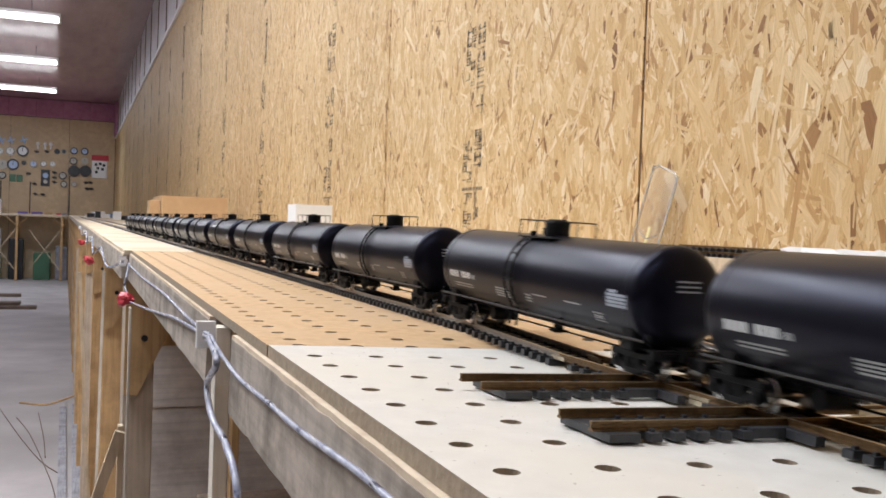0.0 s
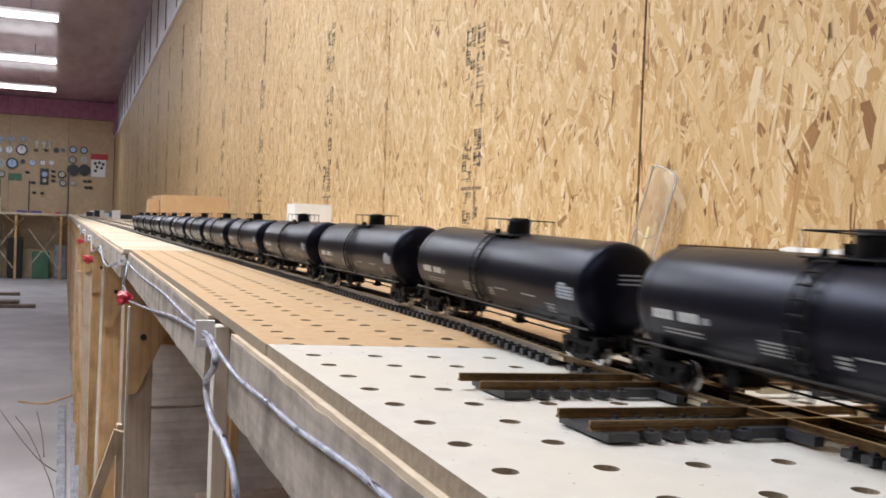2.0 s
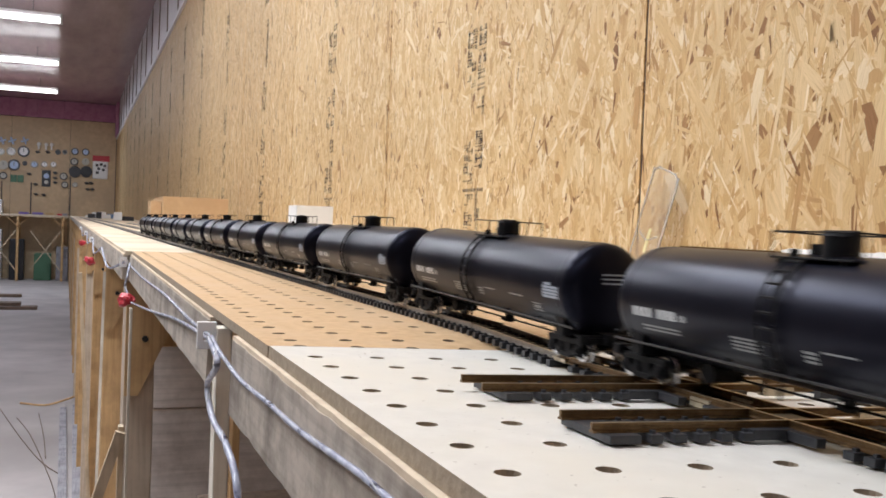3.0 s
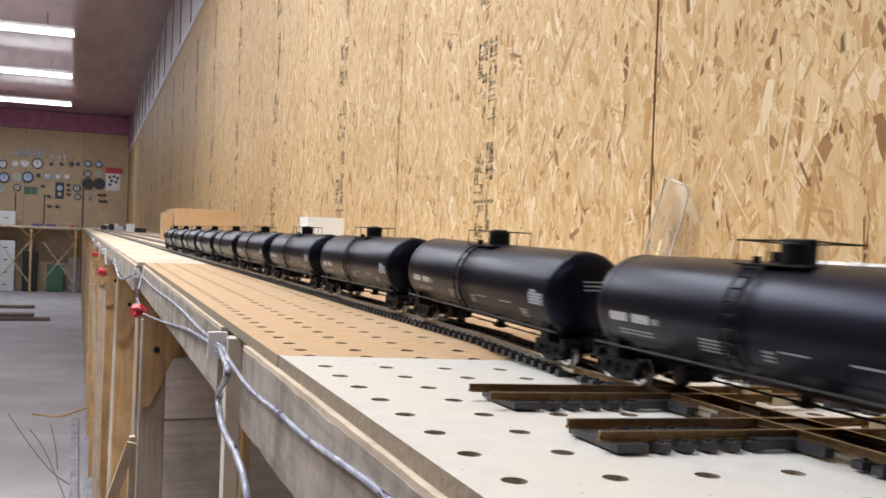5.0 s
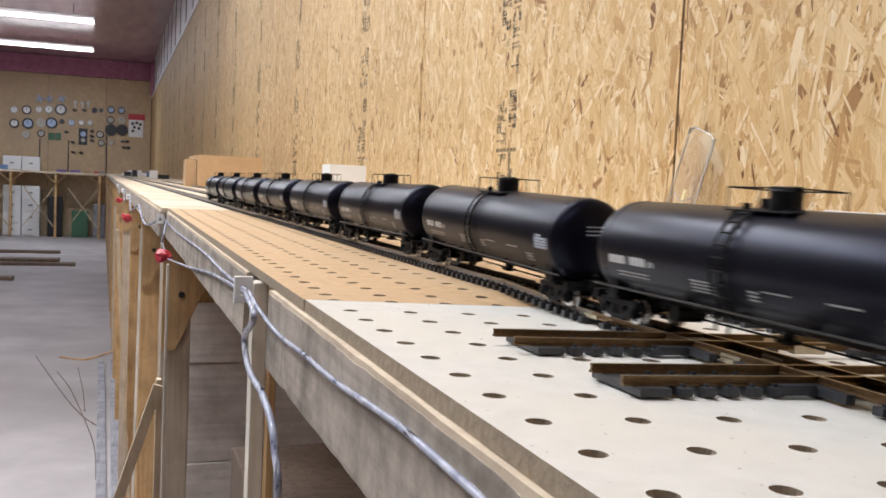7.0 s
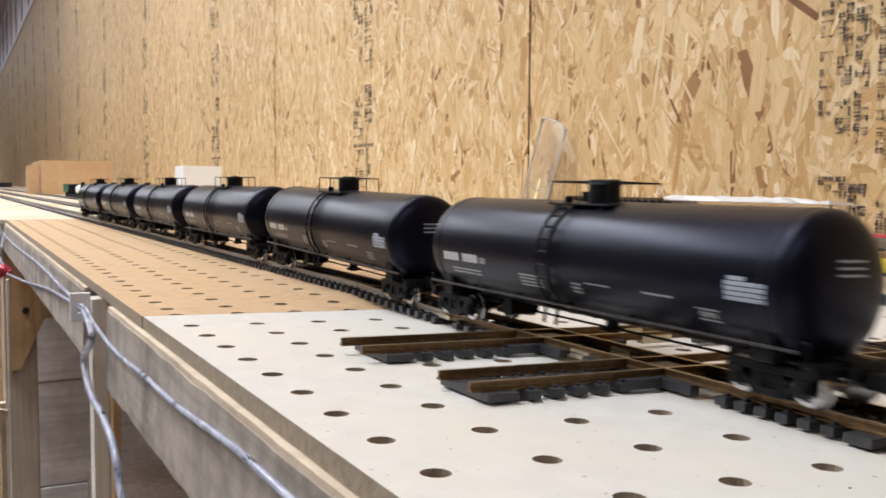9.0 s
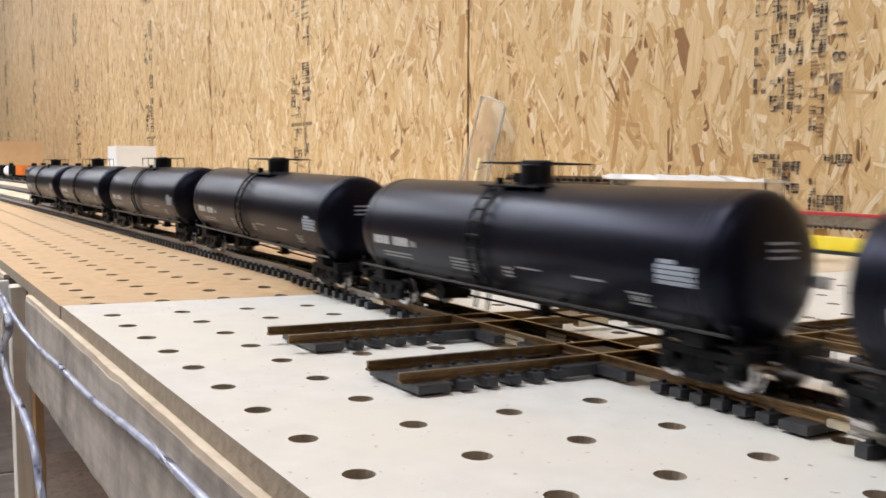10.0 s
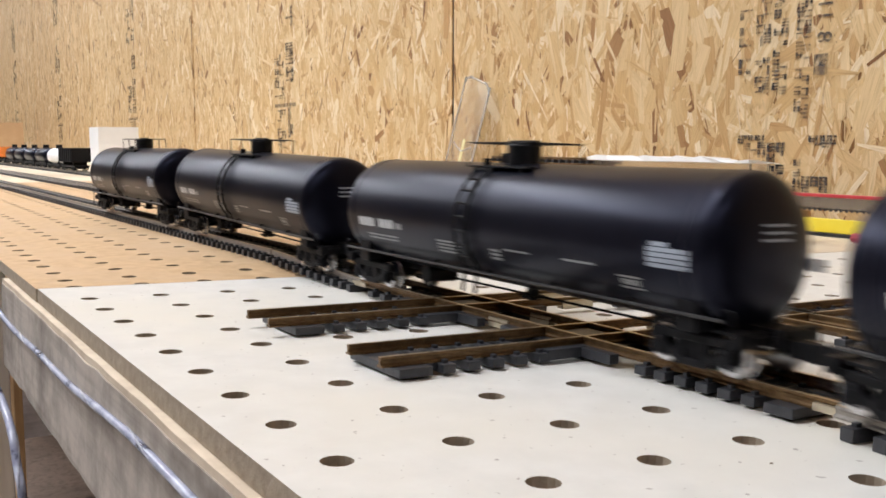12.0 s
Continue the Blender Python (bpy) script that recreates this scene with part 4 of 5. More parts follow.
NEAR_LABEL = "model railway track with dark ties and dull metal rails"
straight_track(-0.022, 0.0695, TRACK_X, NEAR_LABEL, True)
straight_track(0.0700, 0.892, TRACK_X, NEAR_LABEL, True)
straight_track(-0.630, -0.232, TRACK_X, NEAR_LABEL, True)
straight_track(-1.145, -0.6305, TRACK_X, NEAR_LABEL, False)
for y0, y1 in ((0.893, 3.9), (3.901, 8.9), (8.901, 15.0), (-4.2, -1.146)):
    straight_track(y0, y1, TRACK_X, NEAR_LABEL, False, 0.0076)
X2 = 0.186
straight_track(-0.022, 0.0695, X2, NEAR_LABEL, True)
straight_track(0.0700, 0.892, X2, NEAR_LABEL, True)
straight_track(-0.630, -0.232, X2, NEAR_LABEL, True)
straight_track(-0.9, -0.6305, X2, NEAR_LABEL, False)
for y0, y1 in ((0.893, 3.9), (3.901, 8.9), (8.901, 14.0)):
    straight_track(y0, y1, X2, NEAR_LABEL, False)
for x3 in (0.30,):
    straight_track(1.2, 6.5, x3, NEAR_LABEL, False)

# double crossing: two tracks run across both lines
CROSS_Y = (-0.0840, -0.1442)
LINE_X = (TRACK_X, X2)
crossing = thing("crossing", "black plastic track crossing with brown rails", "crossing",
                 m=TILT @ Matrix.Translation((TRACK_X + 0.0008, TRACK_Y0, 0)) @ Matrix.Rotation(math.radians(YAW), 4, "Z") @ Matrix.Translation((-TRACK_X, -TRACK_Y0, 0)))
for cy in CROSS_Y:
    for s in (-1, 1):
        low, top = B(), B()
        yy = cy + s * GAUGE / 2
        x0 = 0.0292 if cy > -0.1 else 0.0328
        extrude_rail(low, yy, x0, 0.262, True)
        box(top, x0, 0.262, yy - 0.0005, yy + 0.0005, RAIL_H - 0.0001, RAIL_H)
        rl = part("rail", low, M_RAIL, crossing, "brown rail of the crossing")
        part("rail_head", top, M_RAILTOP, rl, "worn bright rail top")
for lx in LINE_X:
    for s in (-1, 1):
        low, top = B(), B()
        xx = lx + s * GAUGE / 2
        extrude_rail(low, xx, -0.2315, -0.0225, False, 0.00006)
        box(top, xx - 0.0005, xx + 0.0005, -0.2315, -0.0225, RAIL_H - 0.00004, RAIL_H + 0.00006)
        rl = part("rail", low, M_RAIL, crossing, "brown rail of the crossing")
        part("rail_head", top, M_RAILTOP, rl, "worn bright rail top")
        for yj in (-0.2315, -0.0225):
            part("joiner", box(B(), xx - 0.0016, xx + 0.0016, yj - 0.0055, yj + 0.0055, TIE_H - 0.0002, TIE_H + 0.0016, 0.0003), M_JOINER, crossing, "nickel rail joiner")
TIEX = tie_mesh(0.0038, 0.0128, 0.0006)
QUARTER = Matrix.Rotation(math.pi / 2, 4, "Z")
for cy in CROSS_Y:
    for k in range(5):
        share("tie", TIEX, crossing, Matrix.Translation((0.0500 + k * 0.0074, cy, 0)) @ QUARTER)
    part("tie", box(B(), 0.0358, 0.0452, cy - 0.0128, cy + 0.0128, 0.0006, TIE_H, 0.0003), M_TIE, crossing, "wide end tie")
    for k in range(5):
        share("tie", TIEX, crossing, Matrix.Translation((0.212 + k * 0.0085, cy, 0)) @ QUARTER)
for lx in LINE_X:
    for k in range(6):
        share("tie", TIEX, crossing, pose(lx, -0.1790 - k * 0.0066, 0))
    part("tie", box(B(), lx - 0.0138, lx + 0.0138, -0.2245, -0.217, 0.0006, TIE_H, 0.0003), M_TIE, crossing, "wide end tie")
    for k in range(3):
        share("tie", TIEX, crossing, pose(lx, -0.056 + k * 0.0092, 0))
    for cy in CROSS_Y:
        # base, corner blocks and flangeway guards of one diamond
        g = GAUGE / 2
        part("base_plate", box(B(), lx - 0.0126, lx + 0.0126, cy - 0.0126, cy + 0.0126, 0, TIE_H - 0.0002, 0.0003), M_TIE, crossing, "black plastic base of a diamond")
        for sx in (-1, 1):
            for sy in (-1, 1):
                for x0, x1, y0, y1 in ((0.0014, 0.0158, 0.0014, 0.0046), (0.0014, 0.0046, 0.0014, 0.0158)):
                    part("corner_block", box(B(), lx + sx * (g + x0), lx + sx * (g + x1), cy + sy * (g + y0), cy + sy * (g + y1), 0.0009, 0.0036 + (0.0001 if x1 > 0.01 else 0), 0.0002), M_TIE, crossing)
        part("guard", box(B(), lx - g + 0.0022, lx + g - 0.0022, cy - g + 0.0022, cy + g - 0.0022, TIE_H - 0.0003, RAIL_H - 0.0012, 0.0003), M_TIE, crossing, "black plastic flangeway guard")
for lx in (TRACK_X, X2):
    for yy in (-0.1141,):
        for s in (-1, 1):
            part("joiner", box(B(), lx + s * GAUGE / 2 - 0.0012, lx + s * GAUGE / 2 + 0.0012, yy - 0.005, yy + 0.005, TIE_H - 0.0015, TIE_H + 0.0014, 0.0003), M_JOINER, crossing, "nickel rail joiner")
for cy in CROSS_Y:
    for s in (-1, 1):
        part("joiner", box(B(), 0.1385, 0.1525, cy + s * GAUGE / 2 - 0.0016, cy + s * GAUGE / 2 + 0.0016, TIE_H - 0.0015, TIE_H + 0.0015, 0.0003), M_JOINER, crossing, "nickel rail joiner")

# ---------------------------------------------------------------- tank cars
TS = 0.0074
TR, TC, TL = 0.0188, 0.0334, 0.0913      # tank radius, axis height, half length


def curved_patch(bm, s0, s1, a0, a1, side, r=TR + 0.00012, n=3):
    """A strip on the tank's side between two heights, a0 and a1 above the axis in metres."""
    t0, t1 = math.asin(max(-1, min(1, a0 / TR))), math.asin(max(-1, min(1, a1 / TR)))
    row = []
    for k in range(n + 1):
        t = t0 + (t1 - t0) * k / n
        row.append([bm.verts.new((side * r * math.cos(t), s, TC + r * math.sin(t))) for s in (s0, s1)])
    for a, b in zip(row, row[1:]):
        f = bm.faces.new((a[0], a[1], b[1], b[0]))
        f.smooth = True


def wheelset_mesh():
    bm = B()
    for sx in (-1, 1):
        lathe_part = [(0.0068, 0.0046), (0.0071, 0.0054), (0.0076, 0.0054), (0.0079, 0.0049), (0.0098, 0.0047), (0.0099, 0.0036), (0.0090, 0.0033), (0.0090, 0.0010)]
        seg = 20
        rings = [[bm.verts.new((sx * x_, r * math.cos(2 * math.pi * i / seg), r * math.sin(2 * math.pi * i / seg))) for i in range(seg)] for x_, r in lathe_part]
        for a, b in zip(rings, rings[1:]):
            for i in range(seg):
                bm.faces.new((a[i], a[(i + 1) % seg], b[(i + 1) % seg], b[i]))
        bm.faces.new(rings[0])
        bm.faces.new(rings[-1])
    rod(bm, (-0.011, 0, 0), (0.011, 0, 0), 0.0009, 8)
    bmesh.ops.recalc_face_normals(bm, faces=bm.faces[:])
    return mesh_of("wheelset", bm, M_STEEL)


WHEELS = wheelset_mesh()


def sideframe(bm, sx):
    x0, x1 = sx * 0.0103, sx * 0.0122
    xa, xb = min(x0, x1), max(x0, x1)
    box(bm, xa, xb, -0.0135, 0.0135, 0.0122, 0.0142, 0.0004)
    beam(bm, ((xa + xb) / 2, -0.0125, 0.0125), ((xa + xb) / 2, -0.004, 0.0075), xb - xa, 0.0017)
    beam(bm, ((xa + xb) / 2, 0.0125, 0.0125), ((xa + xb) / 2, 0.004, 0.0075), xb - xa, 0.0017)
    box(bm, xa, xb, -0.005, 0.005, 0.0064, 0.0082, 0.0003)
    box(bm, xa, xb, -0.0046, -0.0028, 0.0072, 0.0135)
    box(bm, xa, xb, 0.0028, 0.0046, 0.0072, 0.0135)
    for d in (-1, 1):
        box(bm, xa - 0.0004, xb + 0.0004, d * 0.0103 - 0.0021, d * 0.0103 + 0.0021, 0.0078, 0.0122, 0.0004)
        rod(bm, (sx * 0.0126, d * 0.0103, 0.0097), (sx * 0.0131, d * 0.0103, 0.0097), 0.0014, 10)
    for y in (-0.0014, 0, 0.0014):
        rod(bm, (sx * 0.0112, y, 0.0080), (sx * 0.0112, y, 0.0124), 0.0006, 6)


def truck_meshes():
    bm = B()
    sideframe(bm, -1)
    sideframe(bm, 1)
    box(bm, -0.0115, 0.0115, -0.0026, 0.0026, 0.0100, 0.0145, 0.0004)
    return mesh_of("truck", bm, M_BLACK)


TRUCK = truck_meshes()


UNDERFRAME = ("side_pipe", "pipe_bracket", "grab_iron", "step", "end_sill", "stub_sill", "saddle", "coupler", "truck", "air_tank", "outlet", "brake_rod")


def tank_car():
    car = thing("tank_car", "satin black model tank car with white lettering on rails", "tank car", "train of tank cars")
    prof = [(-TL, 0.0008), (-TL + 0.0003, 0.0060), (-TL + 0.0009, 0.0108), (-TL + 0.0018, 0.0142), (-TL + 0.0029, 0.0165), (-TL + 0.0042, 0.0180), (-TL + 0.0055, TR - 0.0001), (-TL + 0.0066, TR)]
    bm = lathe_y(B(), prof + [(y_, TR) for y_ in (-0.04, 0.0, 0.04)] + [(-y_, r) for y_, r in prof[::-1]], 56)
    bmesh.ops.translate(bm, verts=bm.verts[:], vec=(0, TS, TC))
    tank = part("tank", bm, M_TANK, car, "satin black tank with domed ends")
    for s in (-TL + 0.0100, TL - 0.0100):
        bm = lathe_y(B(), [(s - 0.0005, TR + 0.00002), (s - 0.0003, TR + 0.00014), (s + 0.0003, TR + 0.00014), (s + 0.0005, TR + 0.00002)], 56)
        bmesh.ops.translate(bm, verts=bm.verts[:], vec=(0, TS, TC))
        part("weld_band", bm, M_TANK, tank)
    # lettering on both sides as plain bars
    for side in (-1, 1):
        f = -side
        def S(a, b):
            return (min(f * a, f * b), max(f * a, f * b))
        bm = B()
        for k in range(4):
            curved_patch(bm, *S(0.0840 - k * 0.0029, 0.0840 - k * 0.0029 - 0.0024), -0.0050, -0.0020, side)
            curved_patch(bm, *S(0.0695 - k * 0.0027, 0.0695 - k * 0.0027 - 0.0022), -0.0050, -0.0020, side)
        tagged(part("reporting_mark", bm, M_LETTER, tank, "white lettering bars"), kind="stuff")
        bm = B()
        for k in range(3):
            curved_patch(bm, *S(0.0575 - k * 0.0014, 0.0575 - k * 0.0014 - 0.0011), -0.0048, -0.0028, side)
        for z in (-0.0078, -0.0090):
            curved_patch(bm, *S(0.079, 0.058), z - 0.0003, z + 0.0003, side)
        for k in range(4):
            curved_patch(bm, *S(0.032, 0.019), -0.0066 - k * 0.0011, -0.0060 - k * 0.0011, side)
        for k in range(3):
            curved_patch(bm, *S(0.0025, -0.0025), -0.0070 - k * 0.0012, -0.0063 - k * 0.0012, side)
        curved_patch(bm, *S(-0.0045, -0.0165), -0.0062, -0.0057, side)
        curved_patch(bm, *S(-0.031, -0.0435), -0.0063, -0.0057, side)
        curved_patch(bm, *S(-0.0515, -0.0595), -0.0080, -0.0075, side)
        curved_patch(bm, *S(-0.0515, -0.0595), -0.0108, -0.0103, side)
        for k in range(4):
            curved_patch(bm, *S(-0.0525 - k * 0.0016, -0.0536 - k * 0.0016), -0.0098, -0.0084, side)
        tagged(part("small_lettering", bm, M_LETTERDIM, tank, "fine grey lettering bars"), kind="stuff")
        bm = B()
        for k in range(5):
            z = 0.0017 - k * 0.00125
            curved_patch(bm, *S(-0.0625 if k else -0.0635, -0.0755 if k else -0.069), z - 0.0010, z, side)
        tagged(part("data_panel", bm, M_LETTERMID, tank, "grey-white block of data lettering"), kind="stuff")
        bm = B()
        for k in range(3):
            z = 0.0068 - k * 0.0017
            for e in (-side,):
                rows = []
                for j in range(5):
                    x_ = side * (-0.0042 + 0.0098 * j / 4)
                    pair = []
                    for zz in (z - 0.0006, z):
                        yy = np.interp(math.hypot(x_, zz), [p[1] for p in prof], [p[0] for p in prof])
                        pair.append(bm.verts.new((x_, e * (-float(yy) + 0.00025) + TS, TC + zz)))
                    rows.append(pair)
                for p, q in zip(rows, rows[1:]):
                    bm.faces.new((p[0], p[1], q[1], q[0]))
        tagged(part("end_lettering", bm, M_LETTERMID, tank, "short grey-white lettering bars at the tank end"), kind="stuff")
    # manway platform
    ps = 0.0110
    plat = part("platform", box(B(), -0.0105, 0.0105, ps - 0.0160, ps + 0.0160, 0.0506, 0.0512, 0.0002), M_BLACK, car, "black walkway around the manway")
    for sx in (-1, 1):
        for sy in (-1, 0, 1):
            part("post", rod(B(), (sx * 0.0101, ps + sy * 0.0155, 0.0508), (sx * 0.0101, ps + sy * 0.0155, 0.0584), 0.00024, 6), M_BLACK, plat)
        for z in (0.0582,):
            part("handrail", rod(B(), (sx * 0.0101, ps - 0.0155, z), (sx * 0.0101, ps + 0.0155, z), 0.00026, 6), M_BLACK, plat)
    for sy in (-1, 1):
        part("handrail", rod(B(), (-0.0101, ps + sy * 0.0155, 0.0582), (0.0101, ps + sy * 0.0155, 0.0582), 0.00026, 6), M_BLACK, plat)
        part("bracket", box(B(), -0.0100, 0.0100, ps + sy * 0.012 - 0.0005, ps + sy * 0.012 + 0.0005, 0.0480, 0.0506), M_BLACK, plat)
    bm = rod(B(), (0, 0.0105, 0.050), (0, 0.0105, 0.0574), 0.0053, 24)
    rod(bm, (0, 0.0105, 0.0574), (0, 0.0105, 0.0586), 0.0057, 24, 0.0051)
    box(bm, -0.0011, 0.0011, 0.0040, 0.0173, 0.0584, 0.0592, 0.0003)
    part("manway", bm, M_BLACK, car, "black round manway with its lid")
    bm = rod(B(), (0, 0.0195, 0.0510), (0, 0.0195, 0.0552), 0.0020, 12)
    rod(bm, (-0.005, 0.0230, 0.0510), (-0.005, 0.0230, 0.0535), 0.0014, 10)
    part("valve", bm, M_BLACK, car)
    # side ladders follow the tank
    for side in (-1, 1):
        for ds in (-0.0033, 0.0033):
            pts = [(side * (TR + 0.0016) * math.cos(t), 0.0150 + ds, TC + (TR + 0.0016) * math.sin(t)) for t in [math.radians(a) for a in range(-40, 66, 12)]]
            pts = [(side * 0.0163, 0.0150 + ds, 0.0125)] + pts
            part("ladder_rail", tube(B(), pts, 0.0005, 6, 3), M_BLACK, car)
        for k in range(9):
            t = math.radians(-42 + k * 12)
            c = (side * (TR + 0.0016) * math.cos(t), TC + (TR + 0.0016) * math.sin(t))
            part("rung", rod(B(), (c[0], 0.0117, c[1]), (c[0], 0.0183, c[1]), 0.00042, 6), M_BLACK, car)
        part("side_pipe", rod(B(), (side * 0.0158, -0.091, 0.0190), (side * 0.0158, 0.091, 0.0190), 0.00045, 6), M_PIPE, car, "thin black pipe rail along the tank side, greyed for its sheen")
        for s in (-0.06, -0.03, 0.0, 0.03, 0.06):
            part("pipe_bracket", rod(B(), (side * 0.0158, s, 0.0190), (side * 0.0120, s, 0.0200), 0.00036, 6), M_BLACK, car)
        for e in (-1, 1):
            part("grab_iron", tube(B(), [(side * 0.0150, e * 0.0930, 0.010), (side * 0.0150, e * 0.0930, 0.0205), (side * 0.0150, e * 0.091, 0.0212)], 0.00030, 6, 3), M_BLACK, car)
            part("step", box(B(), side * 0.0150 - 0.0008, side * 0.0150 + 0.0008, e * 0.0930 - 0.0020, e * 0.0930 + 0.0020, 0.0090, 0.0095), M_BLACK, car)
    for e in (-1, 1):
        bm = box(B(), -0.0140, 0.0140, e * 0.09305 - 0.0014, e * 0.09305 + 0.0014, 0.0132, 0.0165, 0.0004)
        part("end_sill", bm, M_BLACK, car)
        part("stub_sill", box(B(), -0.0042, 0.0042, min(e * 0.058, e * 0.0980), max(e * 0.058, e * 0.0980), 0.0130, 0.0172, 0.0003), M_BLACK, car)
        bm = B()
        box(bm, -0.0150, 0.0150, e * 0.079 - 0.0035, e * 0.079 + 0.0035, 0.0148, 0.0225, 0.0006)
        box(bm, -0.0110, 0.0110, e * 0.0895 - 0.006, e * 0.0895 + 0.006, 0.0150, 0.0158, 0.0002)
        part("saddle", bm, M_BLACK, car, "black bolster saddle under the tank")
        bm = box(B(), -0.0021, 0.0021, e * 0.0975, e * 0.1024, 0.0112, 0.0150, 0.0004)
        box(bm, -0.0014 + e * 0.0006, 0.0014 + e * 0.0006, e * 0.1024, e * 0.1058, 0.0108, 0.0152, 0.0004)
        part("coupler", bm, M_BLACK, car)
        tr = share("truck", TRUCK, car, pose(0, e * 0.079, 0))
        for d in (-1, 1):
            share("wheelset", WHEELS, tr, pose(0, d * 0.0103, RAIL_H + 0.0048))
    bm = rod(B(), (-0.006, 0.050, 0.0128), (0.006, 0.050, 0.0128), 0.0032, 16)
    part("air_tank", bm, M_BLACK, car)
    bm = B()
    rod(bm, (0, -0.004, 0.0108), (0, -0.004, 0.0152), 0.0022, 14)
    box(bm, -0.003, 0.003, -0.007, -0.001, 0.0112, 0.0122, 0.0003)
    part("outlet", bm, M_BLACK, car, "bottom outlet under the tank")
    part("brake_rod", rod(B(), (0.004, -0.06, 0.0112), (0.004, 0.05, 0.0112), 0.0004, 6), M_BLACK, car)
    # the underframe is centred under the tank
    for ob in car.children:
        if ob.name.split(".")[0] in UNDERFRAME:
            ob.location.y += TS
    return car


PITCH = 0.2120
# distance that the train has gone, by time
TRAVEL = [(0, 0.0078), (0.5, 0.1060), (1, 0.2028), (1.5, 0.3000), (2, 0.3965), (2.5, 0.4955), (2.7, 0.5350), (4.5, 0.8985), (5, 0.9995), (5.5, 1.0935), (6, 1.1980), (6.5, 1.3035),
          (8.5, 1.7120), (9, 1.8185), (9.5, 1.9225), (10, 2.0290), (10.5, 2.1350), (11, 2.2402), (11.5, 2.3470), (12, 2.4555)]
CARS = []
car0 = tank_car()
for k in range(-3, 14):
    y0 = -0.001 + k * PITCH
    if not CARS:
        c = car0
    else:
        c = copy_thing(car0, Matrix.Identity(4))
    CARS.append((c, y0))

# ---------------------------------------------------------------- things on the bench
def carton(name, x0, x1, y0, y1, h, mat, label, cat="box"):
    t = thing(name, label, cat, m=LEVEL)
    part("body", box(B(), x0, x1, y0, y1, 0.0003, h - 0.002, 0.001), mat, t)
    for a, b in ((y0, (y0 + y1) / 2 - 0.0008), ((y0 + y1) / 2 + 0.0008, y1)):
        part("flap", box(B(), x0, x1, a, b, h - 0.002, h, 0.0005), mat, t)
    return t


carton("cardboard_box", 0.262, 0.552, 4.05, 4.65, 0.147, M_CARD, "long brown cardboard box on the bench by the wall")
carton("small_carton", 0.215, 0.260, 4.12, 4.3, 0.125, M_CARD, "small brown carton beside the long cardboard box")
carton("white_box", 0.431, 0.527, 2.02, 2.12, 0.0965, M_WHITEBOX, "small white carton on the bench by the wall")


# clear blister pack leaning on the wall: a thin tray with a rounded rim
def tray_outline(w, h, r):
    pts = [(-w, 0.0), (w, 0.0)]
    for cx, a0 in ((w - r, 0), (-w + r, 90)):
        pts += [(cx + r * math.cos(math.radians(a0 + 15 * k)), h - r + r * math.sin(math.radians(a0 + 15 * k))) for k in range(7)]
    return pts


ring = tray_outline(0.030, 0.168, 0.014)
bm = B()
front = [bm.verts.new((x_, -0.0004, z_)) for x_, z_ in ring]
back = [bm.verts.new((x_, 0.0004, z_)) for x_, z_ in ring]
bm.faces.new(front)
bm.faces.new(back[::-1])
for k in range(len(ring)):
    q = (k + 1) % len(ring)
    bm.faces.new((front[k], back[k], back[q], front[q]))
bmesh.ops.recalc_face_normals(bm, faces=bm.faces[:])
lean = Matrix.Translation((0.640, 0.766, -0.0185)) @ Matrix.Rotation(math.radians(-90), 4, "Z") @ pose(0, 0, 0, -5, 17, 0)
blister = solid("blister_pack", bm, M_CLEAR, "clear plastic blister pack leaning against the wall", "packaging", m=lean)
part("rim", tube(B(), [(x_, -0.002, z_) for x_, z_ in ring[1:]] + [(ring[0][0], -0.002, ring[0][1])], 0.0016, 6, 2), M_RIM, blister, "bright moulded rim")
part("fold", tube(B(), [(-0.022, -0.0022, 0.075), (0.0, -0.003, 0.068), (0.021, -0.0022, 0.080)], 0.0008, 6, 3), M_RIM, blister)
part("strip", box(B(), -0.003, 0.003, -0.0014, -0.0008, 0.05, 0.085, 0.0001), M_PALEYELLOW, blister, "pale yellow strip in the pack")

# clear storage tub with a white lid behind the line
tub = thing("storage_tub", "low clear plastic tub with a white lid near the wall", "tub", m=TILT)
bm = B()
for a in ((0.47, 0.472, 0.105, 0.271), (0.490, 0.492, 0.105, 0.271), (0.4722, 0.4898, 0.105, 0.107), (0.4722, 0.4898, 0.269, 0.271)):
    box(bm, *a, 0.0003, 0.056, 0.0003)
part("wall", bm, M_CLEAR, tub, "clear plastic wall")
rl_ = random.Random(8)
bm = box(B(), 0.465, 0.497, 0.101, 0.275, 0.0562, 0.0605)
bmesh.ops.subdivide_edges(bm, edges=[e for e in bm.edges if abs(e.verts[0].co.y - e.verts[1].co.y) > 0.1], cuts=14)
for v in bm.verts:
    if v.co.z > 0.058:
        v.co.z += rl_.uniform(-0.0022, 0.0007) - 0.0022 * max(0.0, 1 - (v.co.y - 0.101) / 0.05)
    v.co.x += rl_.uniform(-0.0015, 0.0015)
part("lid", bm, M_WHITEBOX, tub, "crumpled glossy white film lid")
solid("lead_wire", tube(B(), [(0.455, 0.1781, 0.0444), (0.455, 0.1602, 0.0372), (0.455, 0.135, 0.0365), (0.455, 0.109, 0.0408), (0.453, 0.092, 0.008)], 0.0009, 6), M_RED, "thin red insulated lead wire beside the tub", "wire", "lead wires", m=TILT)
solid("lead_wire", tube(B(), [(0.462, 0.17, 0.004), (0.46, 0.14, 0.02), (0.459, 0.11, 0.024), (0.456, 0.07, 0.006)], 0.0009, 6), M_GUNMETAL, "thin dark insulated lead wire beside the tub", "wire", "lead wires", m=TILT)

